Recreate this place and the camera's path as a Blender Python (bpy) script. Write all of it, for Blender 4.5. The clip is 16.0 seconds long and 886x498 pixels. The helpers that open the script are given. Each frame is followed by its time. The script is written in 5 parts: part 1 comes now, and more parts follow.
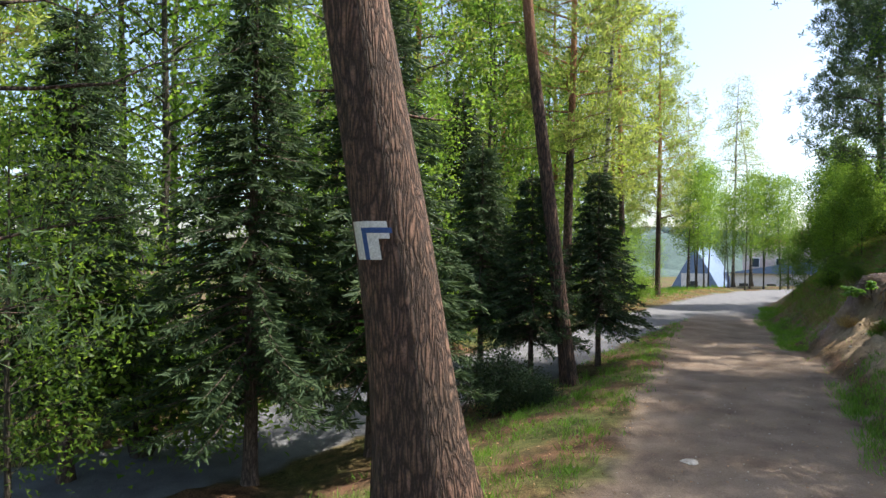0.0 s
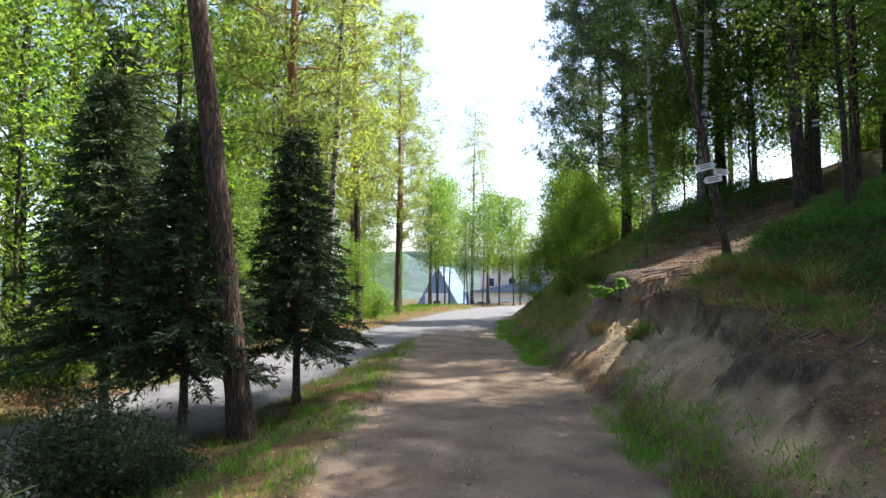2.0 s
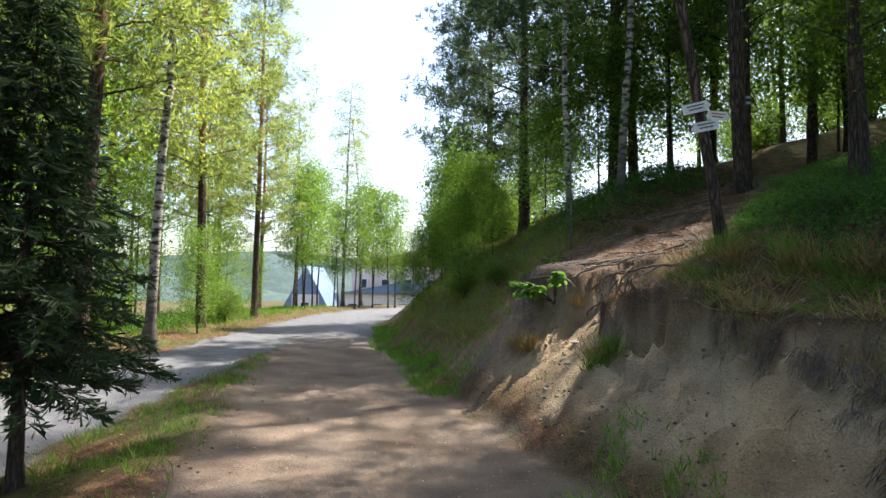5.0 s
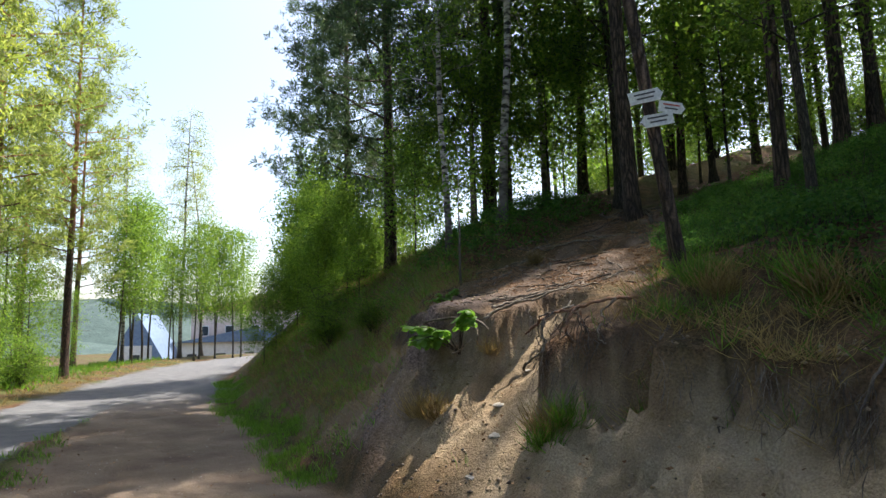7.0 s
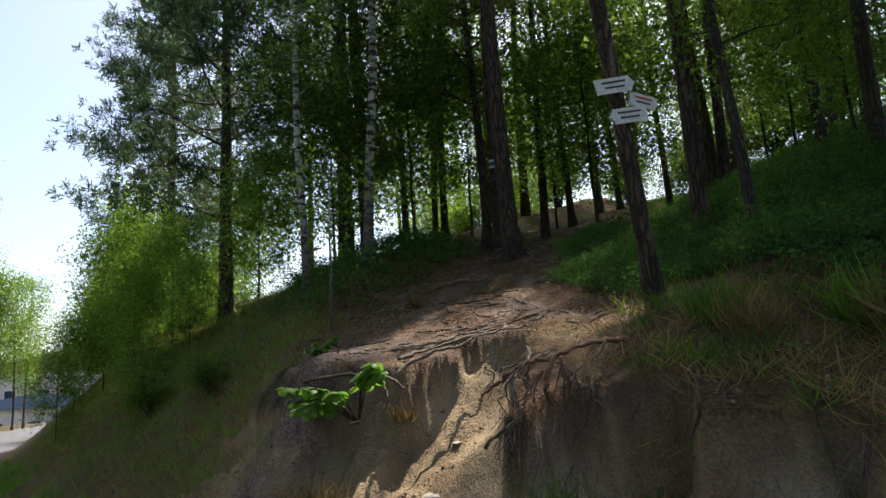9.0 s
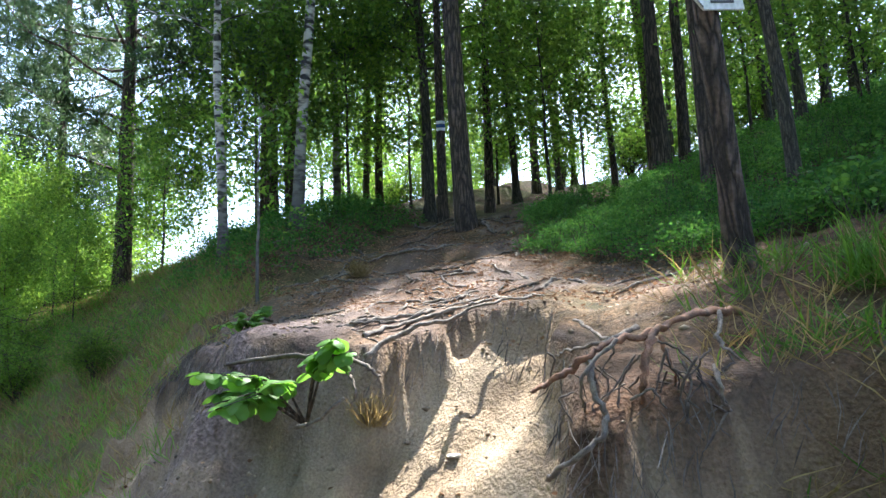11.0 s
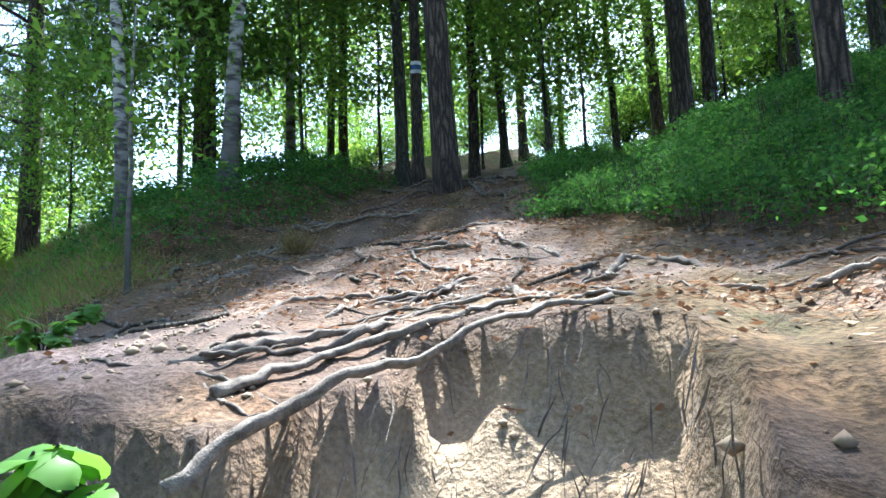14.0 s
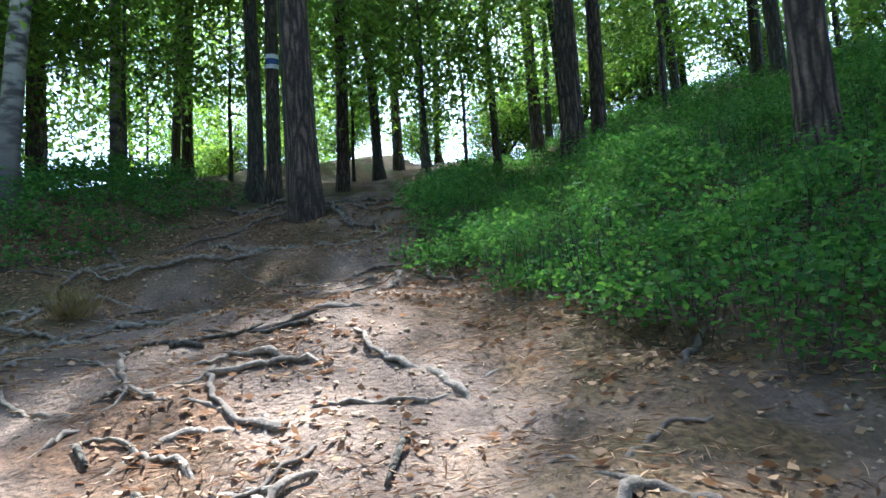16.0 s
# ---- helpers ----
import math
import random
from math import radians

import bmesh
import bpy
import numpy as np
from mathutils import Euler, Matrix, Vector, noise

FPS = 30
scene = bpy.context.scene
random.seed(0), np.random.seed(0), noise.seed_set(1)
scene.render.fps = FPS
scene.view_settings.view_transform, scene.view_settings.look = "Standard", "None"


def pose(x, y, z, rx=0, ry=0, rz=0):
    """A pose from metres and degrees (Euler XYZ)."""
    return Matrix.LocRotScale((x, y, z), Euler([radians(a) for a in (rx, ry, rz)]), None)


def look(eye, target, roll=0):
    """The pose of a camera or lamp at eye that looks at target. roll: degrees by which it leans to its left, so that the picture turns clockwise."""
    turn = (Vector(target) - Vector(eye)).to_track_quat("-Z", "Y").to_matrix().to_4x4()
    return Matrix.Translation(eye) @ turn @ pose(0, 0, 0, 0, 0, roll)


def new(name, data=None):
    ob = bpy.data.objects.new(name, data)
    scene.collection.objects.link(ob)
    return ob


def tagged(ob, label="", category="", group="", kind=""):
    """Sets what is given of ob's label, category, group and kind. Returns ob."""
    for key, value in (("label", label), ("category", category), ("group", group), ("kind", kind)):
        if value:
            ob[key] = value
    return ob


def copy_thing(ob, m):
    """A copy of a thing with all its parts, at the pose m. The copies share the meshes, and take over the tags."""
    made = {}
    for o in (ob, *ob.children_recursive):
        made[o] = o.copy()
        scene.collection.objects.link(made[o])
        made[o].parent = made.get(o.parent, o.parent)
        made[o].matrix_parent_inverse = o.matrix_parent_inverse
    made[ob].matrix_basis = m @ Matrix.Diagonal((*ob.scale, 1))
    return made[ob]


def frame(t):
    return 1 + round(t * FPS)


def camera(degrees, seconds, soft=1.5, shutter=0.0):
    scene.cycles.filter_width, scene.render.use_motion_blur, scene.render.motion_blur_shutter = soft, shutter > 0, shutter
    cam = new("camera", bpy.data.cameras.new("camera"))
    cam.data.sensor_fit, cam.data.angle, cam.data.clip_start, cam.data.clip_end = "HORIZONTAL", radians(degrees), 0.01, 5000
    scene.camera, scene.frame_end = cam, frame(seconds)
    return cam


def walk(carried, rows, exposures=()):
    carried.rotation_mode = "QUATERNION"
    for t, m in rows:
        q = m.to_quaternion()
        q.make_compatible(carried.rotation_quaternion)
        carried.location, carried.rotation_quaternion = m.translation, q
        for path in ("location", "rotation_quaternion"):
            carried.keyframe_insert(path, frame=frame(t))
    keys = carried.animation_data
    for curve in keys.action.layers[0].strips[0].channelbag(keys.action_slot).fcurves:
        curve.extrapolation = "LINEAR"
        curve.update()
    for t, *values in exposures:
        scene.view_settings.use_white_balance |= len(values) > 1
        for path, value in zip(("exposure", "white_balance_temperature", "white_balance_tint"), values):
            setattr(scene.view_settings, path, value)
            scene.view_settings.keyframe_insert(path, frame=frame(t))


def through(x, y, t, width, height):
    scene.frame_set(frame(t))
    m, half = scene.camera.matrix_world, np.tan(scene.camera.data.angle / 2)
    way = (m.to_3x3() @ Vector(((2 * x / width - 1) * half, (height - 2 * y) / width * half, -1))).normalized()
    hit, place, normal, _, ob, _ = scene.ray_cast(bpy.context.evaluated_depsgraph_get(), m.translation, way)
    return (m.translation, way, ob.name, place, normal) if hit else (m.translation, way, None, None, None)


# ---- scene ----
cam = camera(69.2, 16.0)
# seconds, x, y, z, yaw, pitch, roll
ROWS = [
    (0.0, 0.002, -0.001, 2.188, -0.10, 0.84, -0.78),
    (0.5, 0.544, 1.275, 2.102, -4.65, 0.40, -0.01),
    (1.0, 1.080, 2.498, 1.918, -11.65, 1.10, -0.03),
    (1.5, 1.543, 3.491, 1.742, -18.00, 2.60, 0.00),
    (2.0, 1.930, 4.278, 1.659, -21.85, 3.26, -0.24),
    (2.5, 2.305, 4.959, 1.624, -25.14, 3.29, -0.29),
    (3.0, 2.638, 5.624, 1.592, -25.53, 3.30, -0.66),
    (5.3, 3.759, 8.309, 1.562, -35.56, 3.93, -0.47),
    (5.5, 3.885, 8.514, 1.571, -37.12, 4.25, -0.19),
    (6.0, 4.206, 9.022, 1.600, -39.86, 4.83, 0.37),
    (6.5, 4.395, 9.476, 1.613, -43.14, 5.90, 0.86),
    (7.0, 4.616, 9.935, 1.629, -46.40, 7.16, 1.35),
    (7.5, 4.819, 10.378, 1.637, -49.20, 9.05, 1.76),
    (8.0, 5.059, 10.803, 1.659, -52.97, 9.86, 2.51),
    (8.5, 5.270, 11.200, 1.679, -55.89, 11.18, 2.81),
    (9.0, 5.503, 11.514, 1.701, -61.52, 11.14, 3.29),
    (9.2, 5.602, 11.641, 1.706, -63.29, 10.86, 3.40),
    (11.3, 6.791, 12.717, 1.721, -69.83, 9.03, 2.28),
    (11.5, 6.899, 12.776, 1.712, -70.07, 8.54, 2.31),
    (12.0, 7.188, 12.905, 1.648, -70.56, 7.32, 2.31),
    (12.5, 7.658, 12.999, 1.627, -70.66, 7.13, 2.53),
    (13.0, 8.124, 13.124, 1.722, -71.10, 7.69, 2.44),
    (13.5, 8.485, 13.256, 1.851, -71.23, 7.44, 2.30),
    (14.0, 8.785, 13.380, 1.991, -71.45, 7.28, 2.29),
    (14.5, 9.133, 13.457, 2.134, -73.41, 6.94, 2.86),
    (15.0, 9.448, 13.581, 2.245, -75.98, 6.82, 2.95),
    (15.5, 9.811, 13.622, 2.339, -81.51, 6.37, 3.30),
    (16.0, 10.107, 13.644, 2.535, -82.68, 6.90, 3.35),
]
# seconds, stops, kelvin, tint
EXPOSURE = [(0.0, 1.2, 6500, 11), (1.0, 1.4, 6500, 11), (3.0, 1.55, 6600, 11), (5.5, 1.4, 6600, 11), (7.0, 1.2, 6700, 11), (9.0, 0.95, 6800, 11), (9.6, 1.05, 6700, 11), (11.3, 2.6, 5650, 10), (13.5, 2.6, 5400, 8), (16.0, 2.55, 5400, 7)]
walk(cam, [(t, pose(x, y, z, 90 + pitch, roll, yaw)) for t, x, y, z, yaw, pitch, roll in ROWS], EXPOSURE)

# ---- light ----
SUN_YAW, SUN_UP = -86.0, 60.0  # degrees; yaw as the camera's, 0 looks along y
SUN_WAY = Vector((-math.sin(radians(SUN_YAW)) * math.cos(radians(SUN_UP)), math.cos(radians(SUN_YAW)) * math.cos(radians(SUN_UP)), math.sin(radians(SUN_UP))))
world = bpy.data.worlds.new("sky")
scene.world = world
world.use_nodes = True
sky = world.node_tree.nodes.new("ShaderNodeTexSky")
sky.sky_type, sky.sun_disc = "NISHITA", False
sky.sun_elevation, sky.sun_rotation = radians(SUN_UP), radians(-SUN_YAW)
sky.air_density, sky.dust_density = 1.0, 2.5
back = world.node_tree.nodes["Background"]
back.inputs["Strength"].default_value = 0.15
world.node_tree.links.new(sky.outputs["Color"], back.inputs["Color"])
sun = new("sun", bpy.data.lights.new("sun", "SUN"))
sun.data.energy, sun.data.angle, sun.data.color = 5.0, radians(0.6), (1.0, 0.93, 0.80)
sun.matrix_world = look(SUN_WAY * 100, (0, 0, 0))


# ---- materials ----
def material(name):
    mat = bpy.data.materials.new(name)
    mat.use_nodes = True
    n = mat.node_tree.nodes
    return mat, n, mat.node_tree.links, n["Principled BSDF"]


def colour_noise(n, l, scale, low, high, coord="Object", detail=6, stretch=(1, 1, 1), span=(0.3, 0.7)):
    tc, mp, no, ra = n.new("ShaderNodeTexCoord"), n.new("ShaderNodeMapping"), n.new("ShaderNodeTexNoise"), n.new("ShaderNodeValToRGB")
    mp.inputs["Scale"].default_value = stretch
    no.inputs["Scale"].default_value, no.inputs["Detail"].default_value = scale, detail
    ra.color_ramp.elements[0].color, ra.color_ramp.elements[1].color = (*low, 1), (*high, 1)
    ra.color_ramp.elements[0].position, ra.color_ramp.elements[1].position = span
    l.new(tc.outputs[coord], mp.inputs["Vector"])
    l.new(mp.outputs["Vector"], no.inputs["Vector"])
    l.new(no.outputs["Fac"], ra.inputs["Fac"])
    return ra.outputs["Color"], no.outputs["Fac"]


def mixed(n, l, fac, a, b, blend="MIX"):
    m = n.new("ShaderNodeMix")
    m.data_type, m.blend_type = "RGBA", blend
    for socket, value in ((m.inputs[0], fac), (m.inputs[6], a), (m.inputs[7], b)):
        if isinstance(value, (int, float)):
            socket.default_value = value
        elif isinstance(value, tuple):
            socket.default_value = (*value, 1)
        else:
            l.new(value, socket)
    return m.outputs[2]


def bumped(n, l, bsdf, height, strength, distance):
    b = n.new("ShaderNodeBump")
    b.inputs["Strength"].default_value, b.inputs["Distance"].default_value = strength, distance
    l.new(height, b.inputs["Height"])
    l.new(b.outputs["Normal"], bsdf.inputs["Normal"])


def plain(name, low, high, scale=6.0, rough=0.8, bump=0.3, distance=0.01, stretch=(1, 1, 1), metal=0.0):
    mat, n, l, p = material(name)
    c, f = colour_noise(n, l, scale, low, high, stretch=stretch)
    c2, f2 = colour_noise(n, l, scale * 7, (0.75, 0.75, 0.75), (1.15, 1.15, 1.15), stretch=stretch)
    l.new(mixed(n, l, 1.0, c, c2, "MULTIPLY"), p.inputs["Base Color"])
    p.inputs["Roughness"].default_value, p.inputs["Metallic"].default_value = rough, metal
    bumped(n, l, p, f2, bump, distance)
    return mat


def bark(name, ridge, crack, upper=None, turn=4.0, scale=22.0, depth=0.025):
    """Bark with long plates and dark cracks; upper: the colour high on the trunk."""
    mat, n, l, p = material(name)
    tc, mp, vo, no = n.new("ShaderNodeTexCoord"), n.new("ShaderNodeMapping"), n.new("ShaderNodeTexVoronoi"), n.new("ShaderNodeTexNoise")
    mp.inputs["Scale"].default_value = (1, 1, 0.15)
    no.inputs["Scale"].default_value, no.inputs["Detail"].default_value = 9, 8
    l.new(tc.outputs["Object"], mp.inputs["Vector"])
    l.new(mp.outputs["Vector"], no.inputs["Vector"])
    warp = n.new("ShaderNodeVectorMath")
    warp.operation = "MULTIPLY_ADD"
    warp.inputs[1].default_value = (0.16, 0.16, 0.16)
    l.new(no.outputs["Color"], warp.inputs[0])
    l.new(mp.outputs["Vector"], warp.inputs[2])
    vo.feature = "DISTANCE_TO_EDGE"
    vo.inputs["Scale"].default_value = scale
    l.new(warp.outputs["Vector"], vo.inputs["Vector"])
    ra = n.new("ShaderNodeValToRGB")
    ra.color_ramp.elements[0].color, ra.color_ramp.elements[1].color = (*crack, 1), (*ridge, 1)
    ra.color_ramp.elements[0].position, ra.color_ramp.elements[1].position = 0.03, 0.34
    l.new(vo.outputs["Distance"], ra.inputs["Fac"])
    c2, f2 = colour_noise(n, l, 45, (0.6, 0.6, 0.6), (1.3, 1.3, 1.3))
    col = mixed(n, l, 1.0, ra.outputs["Color"], c2, "MULTIPLY")
    c3, f3 = colour_noise(n, l, 1.3, (0.72, 0.76, 0.72), (1.2, 1.12, 1.08))
    col = mixed(n, l, 1.0, col, c3, "MULTIPLY")
    if upper:
        sx, mr = n.new("ShaderNodeSeparateXYZ"), n.new("ShaderNodeMapRange")
        l.new(tc.outputs["Object"], sx.inputs["Vector"])
        mr.inputs["From Min"].default_value, mr.inputs["From Max"].default_value = turn, turn + 4
        l.new(sx.outputs["Z"], mr.inputs["Value"])
        col = mixed(n, l, mr.outputs["Result"], col, mixed(n, l, 1.0, upper, c2, "MULTIPLY"))
    l.new(col, p.inputs["Base Color"])
    p.inputs["Roughness"].default_value = 0.9
    h = n.new("ShaderNodeMath")
    h.operation = "MULTIPLY_ADD"
    h.inputs[1].default_value = 0.3
    l.new(f2, h.inputs[0])
    mn = n.new("ShaderNodeMath")
    mn.operation = "MINIMUM"
    mn.inputs[1].default_value = 0.3
    l.new(vo.outputs["Distance"], mn.inputs[0])
    ml = n.new("ShaderNodeMath")
    ml.operation = "MULTIPLY"
    ml.inputs[1].default_value = 3.0
    l.new(mn.outputs["Value"], ml.inputs[0])
    l.new(ml.outputs["Value"], h.inputs[2])
    bumped(n, l, p, h.outputs["Value"], 0.9, depth)
    return mat


def leaf(name, low, high, through=0.45, rough=0.5):
    """Thin leaves: they shine and let light through; each island has its own shade."""
    mat, n, l, p = material(name)
    geo, ra = n.new("ShaderNodeNewGeometry"), n.new("ShaderNodeValToRGB")
    ra.color_ramp.elements[0].color, ra.color_ramp.elements[1].color = (*low, 1), (*high, 1)
    l.new(geo.outputs["Random Per Island"], ra.inputs["Fac"])
    info = n.new("ShaderNodeObjectInfo")
    mr = n.new("ShaderNodeMapRange")
    mr.inputs["To Min"].default_value, mr.inputs["To Max"].default_value = 0.8, 1.2
    l.new(info.outputs["Random"], mr.inputs["Value"])
    hs = n.new("ShaderNodeHueSaturation")
    l.new(mr.outputs["Result"], hs.inputs["Value"])
    l.new(ra.outputs["Color"], hs.inputs["Color"])
    l.new(hs.outputs["Color"], p.inputs["Base Color"])
    p.inputs["Roughness"].default_value = rough
    p.inputs["Specular IOR Level"].default_value = 0.28
    tr, ms = n.new("ShaderNodeBsdfTranslucent"), n.new("ShaderNodeMixShader")
    bright = n.new("ShaderNodeHueSaturation")
    bright.inputs["Saturation"].default_value, bright.inputs["Value"].default_value, bright.inputs["Hue"].default_value = 1.1, 1.6, 0.485
    l.new(hs.outputs["Color"], bright.inputs["Color"])
    l.new(bright.outputs["Color"], tr.inputs["Color"])
    ms.inputs["Fac"].default_value = through
    l.new(p.outputs["BSDF"], ms.inputs[1])
    l.new(tr.outputs["BSDF"], ms.inputs[2])
    l.new(ms.outputs["Shader"], n["Material Output"].inputs["Surface"])
    return mat


def ground_material():
    mat, n, l, p = material("woodland_ground")

    def mask(name):
        a = n.new("ShaderNodeAttribute")
        a.attribute_name = name
        return a.outputs["Fac"]

    litter, f1 = colour_noise(n, l, 5, (0.040, 0.024, 0.015), (0.165, 0.098, 0.062), detail=12)
    speck, f2 = colour_noise(n, l, 46, (0.45, 0.42, 0.38), (1.45, 1.35, 1.25), detail=9, span=(0.35, 0.68))
    litter = mixed(n, l, 1.0, litter, speck, "MULTIPLY")
    moss, _ = colour_noise(n, l, 9, (0.03, 0.05, 0.012), (0.10, 0.13, 0.04), detail=10)
    moss = mixed(n, l, 1.0, moss, speck, "MULTIPLY")
    sand, _ = colour_noise(n, l, 1.7, (0.165, 0.120, 0.083), (0.40, 0.325, 0.245), detail=14)
    pale, _ = colour_noise(n, l, 0.9, (0.8, 0.85, 0.85), (1.2, 1.1, 0.95), detail=5)
    grit, f3 = colour_noise(n, l, 70, (0.72, 0.70, 0.68), (1.22, 1.2, 1.16), detail=8)
    sand = mixed(n, l, 1.0, mixed(n, l, 1.0, sand, pale, "MULTIPLY"), grit, "MULTIPLY")
    earth, _ = colour_noise(n, l, 3.0, (0.062, 0.045, 0.038), (0.215, 0.160, 0.132), detail=12)
    earth = mixed(n, l, 1.0, earth, grit, "MULTIPLY")
    dirt, _ = colour_noise(n, l, 1.2, (0.125, 0.092, 0.074), (0.25, 0.20, 0.163), detail=12)
    dirt = mixed(n, l, 1.0, dirt, grit, "MULTIPLY")
    tar, _ = colour_noise(n, l, 2.5, (0.10, 0.107, 0.128), (0.17, 0.178, 0.205), detail=10)
    tar = mixed(n, l, 1.0, tar, grit, "MULTIPLY")
    col = mixed(n, l, mask("moss"), litter, moss)
    col = mixed(n, l, mask("worn"), col, earth)
    col = mixed(n, l, mask("sand"), col, sand)
    dark, _ = colour_noise(n, l, 6, (0.035, 0.022, 0.016), (0.10, 0.065, 0.045), detail=12)
    col = mixed(n, l, mask("humus"), col, mixed(n, l, 1.0, dark, speck, "MULTIPLY"))
    shale, _ = colour_noise(n, l, 14, (0.10, 0.078, 0.082), (0.25, 0.205, 0.215), detail=12)
    col = mixed(n, l, mask("slate"), col, mixed(n, l, 1.0, shale, speck, "MULTIPLY"))
    col = mixed(n, l, mask("path"), col, dirt)
    col = mixed(n, l, mask("road"), col, tar)
    l.new(col, p.inputs["Base Color"])
    p.inputs["Roughness"].default_value = 0.95
    p.inputs["Specular IOR Level"].default_value = 0.2
    add = n.new("ShaderNodeMath")
    add.operation = "MULTIPLY_ADD"
    add.inputs[1].default_value = 0.5
    l.new(f3, add.inputs[0])
    l.new(f2, add.inputs[2])
    _, f5 = colour_noise(n, l, 11, (0, 0, 0), (1, 1, 1), detail=10)
    clods = n.new("ShaderNodeMath")
    clods.operation = "MULTIPLY_ADD"
    clods.inputs[1].default_value = 1.6
    l.new(f5, clods.inputs[0])
    l.new(add.outputs["Value"], clods.inputs[2])
    bumped(n, l, p, clods.outputs["Value"], 0.6, 0.032)
    return mat


GROUND = ground_material()
PINE_BARK = bark("pine_bark", (0.18, 0.108, 0.082), (0.035, 0.022, 0.018), upper=(0.42, 0.19, 0.085), turn=6.0)
PINE_DARK = bark("old_pine_bark", (0.17, 0.12, 0.10), (0.03, 0.022, 0.02), upper=(0.30, 0.16, 0.09), turn=9.0, scale=18)
OAK_BARK = bark("broadleaf_bark", (0.12, 0.10, 0.08), (0.03, 0.027, 0.022), scale=24, depth=0.012)
SPRUCE_BARK = bark("spruce_bark", (0.16, 0.12, 0.10), (0.05, 0.035, 0.03), scale=30, depth=0.008)
ROOT_BARK = plain("root_bark", (0.075, 0.060, 0.050), (0.27, 0.225, 0.185), 34, 0.85, 0.8, 0.006)
ROOT_RED = plain("red_root_bark", (0.085, 0.055, 0.042), (0.33, 0.155, 0.085), 20, 0.8, 0.8, 0.006)
ROOT_DARK = plain("dark_root_bark", (0.05, 0.04, 0.035), (0.17, 0.135, 0.11), 16, 0.9, 0.8, 0.006)


def birch_material():
    mat, n, l, p = material("birch_bark")
    c, f = colour_noise(n, l, 4.5, (0.03, 0.028, 0.026), (0.46, 0.43, 0.39), stretch=(1, 1, 2.6), detail=8, span=(0.42, 0.56))
    low = n.new("ShaderNodeMapRange")
    tc, sx = n.new("ShaderNodeTexCoord"), n.new("ShaderNodeSeparateXYZ")
    l.new(tc.outputs["Object"], sx.inputs["Vector"])
    l.new(sx.outputs["Z"], low.inputs["Value"])
    low.inputs["From Min"].default_value, low.inputs["From Max"].default_value = 0.2, 2.6
    l.new(mixed(n, l, low.outputs["Result"], (0.07, 0.06, 0.055), c), p.inputs["Base Color"])
    p.inputs["Roughness"].default_value = 0.75
    bumped(n, l, p, f, 0.5, 0.01)
    return mat


BIRCH_BARK = birch_material()
PINE_NEEDLE = leaf("pine_needles", (0.08, 0.13, 0.035), (0.22, 0.27, 0.08), 0.65, 0.45)
PINE_DARK_NEEDLE = leaf("dark_pine_needles", (0.03, 0.062, 0.03), (0.09, 0.14, 0.06), 0.38, 0.55)
SPRUCE_NEEDLE = leaf("spruce_needles", (0.018, 0.04, 0.02), (0.055, 0.09, 0.035), 0.2, 0.75)
OAK_LEAF = leaf("broad_leaves", (0.05, 0.12, 0.025), (0.16, 0.26, 0.05), 0.66)
BIRCH_LEAF = leaf("birch_leaves", (0.11, 0.17, 0.035), (0.25, 0.30, 0.07), 0.65)
SHRUB_LEAF = leaf("bilberry_leaves", (0.03, 0.10, 0.025), (0.095, 0.21, 0.045), 0.5, 0.75)
BIG_LEAF = leaf("sapling_leaves", (0.06, 0.16, 0.03), (0.15, 0.30, 0.06), 0.5, 0.5)
GRASS = leaf("grass_blades", (0.06, 0.15, 0.02), (0.15, 0.30, 0.05), 0.4, 0.6)
DRY_GRASS = leaf("dry_grass_blades", (0.15, 0.11, 0.045), (0.34, 0.27, 0.12), 0.35, 0.7)
DEAD_LEAF = leaf("fallen_leaves", (0.10, 0.055, 0.03), (0.42, 0.27, 0.16), 0.15, 0.7)
CLOD = plain("earth_clods", (0.17, 0.12, 0.08), (0.40, 0.31, 0.215), 3, 0.95, 0.5, 0.01)
STONE = plain("grey_stone", (0.28, 0.25, 0.22), (0.48, 0.45, 0.41), 8, 0.85, 0.5, 0.01)
SIGN_WHITE = plain("sign_paint", (0.70, 0.70, 0.70), (0.82, 0.82, 0.82), 5, 0.5, 0.1, 0.001)
INK = plain("sign_ink", (0.05, 0.05, 0.06), (0.08, 0.08, 0.09), 20, 0.6, 0.1, 0.001)
RED_INK = plain("sign_red_ink", (0.5, 0.06, 0.05), (0.6, 0.09, 0.07), 20, 0.6, 0.1, 0.001)
PAINT_WHITE = plain("white_paint_on_bark", (0.50, 0.50, 0.50), (0.78, 0.78, 0.78), 40, 0.7, 0.6, 0.006)
PAINT_BLUE = plain("blue_paint_on_bark", (0.02, 0.06, 0.20), (0.04, 0.10, 0.30), 40, 0.7, 0.6, 0.006)
WALL_WHITE = plain("house_plaster", (0.68, 0.64, 0.60), (0.82, 0.78, 0.74), 2, 0.85, 0.2, 0.01)
WALL_PINK = plain("house_pink_plaster", (0.60, 0.45, 0.38), (0.72, 0.56, 0.47), 2, 0.85, 0.2, 0.01)
# the blue stands in for shade on the pointed house's roof
ROOF_SHADE_BLUE = plain("shade_blue_roofing", (0.12, 0.18, 0.30), (0.19, 0.27, 0.40), 3, 0.5, 0.2, 0.01)
ROOF_RED = plain("red_roof_tiles", (0.28, 0.12, 0.08), (0.42, 0.20, 0.13), 3, 0.8, 0.4, 0.02)
GLASS_DARK = plain("window_glass", (0.03, 0.04, 0.05), (0.06, 0.07, 0.08), 2, 0.1, 0.0, 0.001)
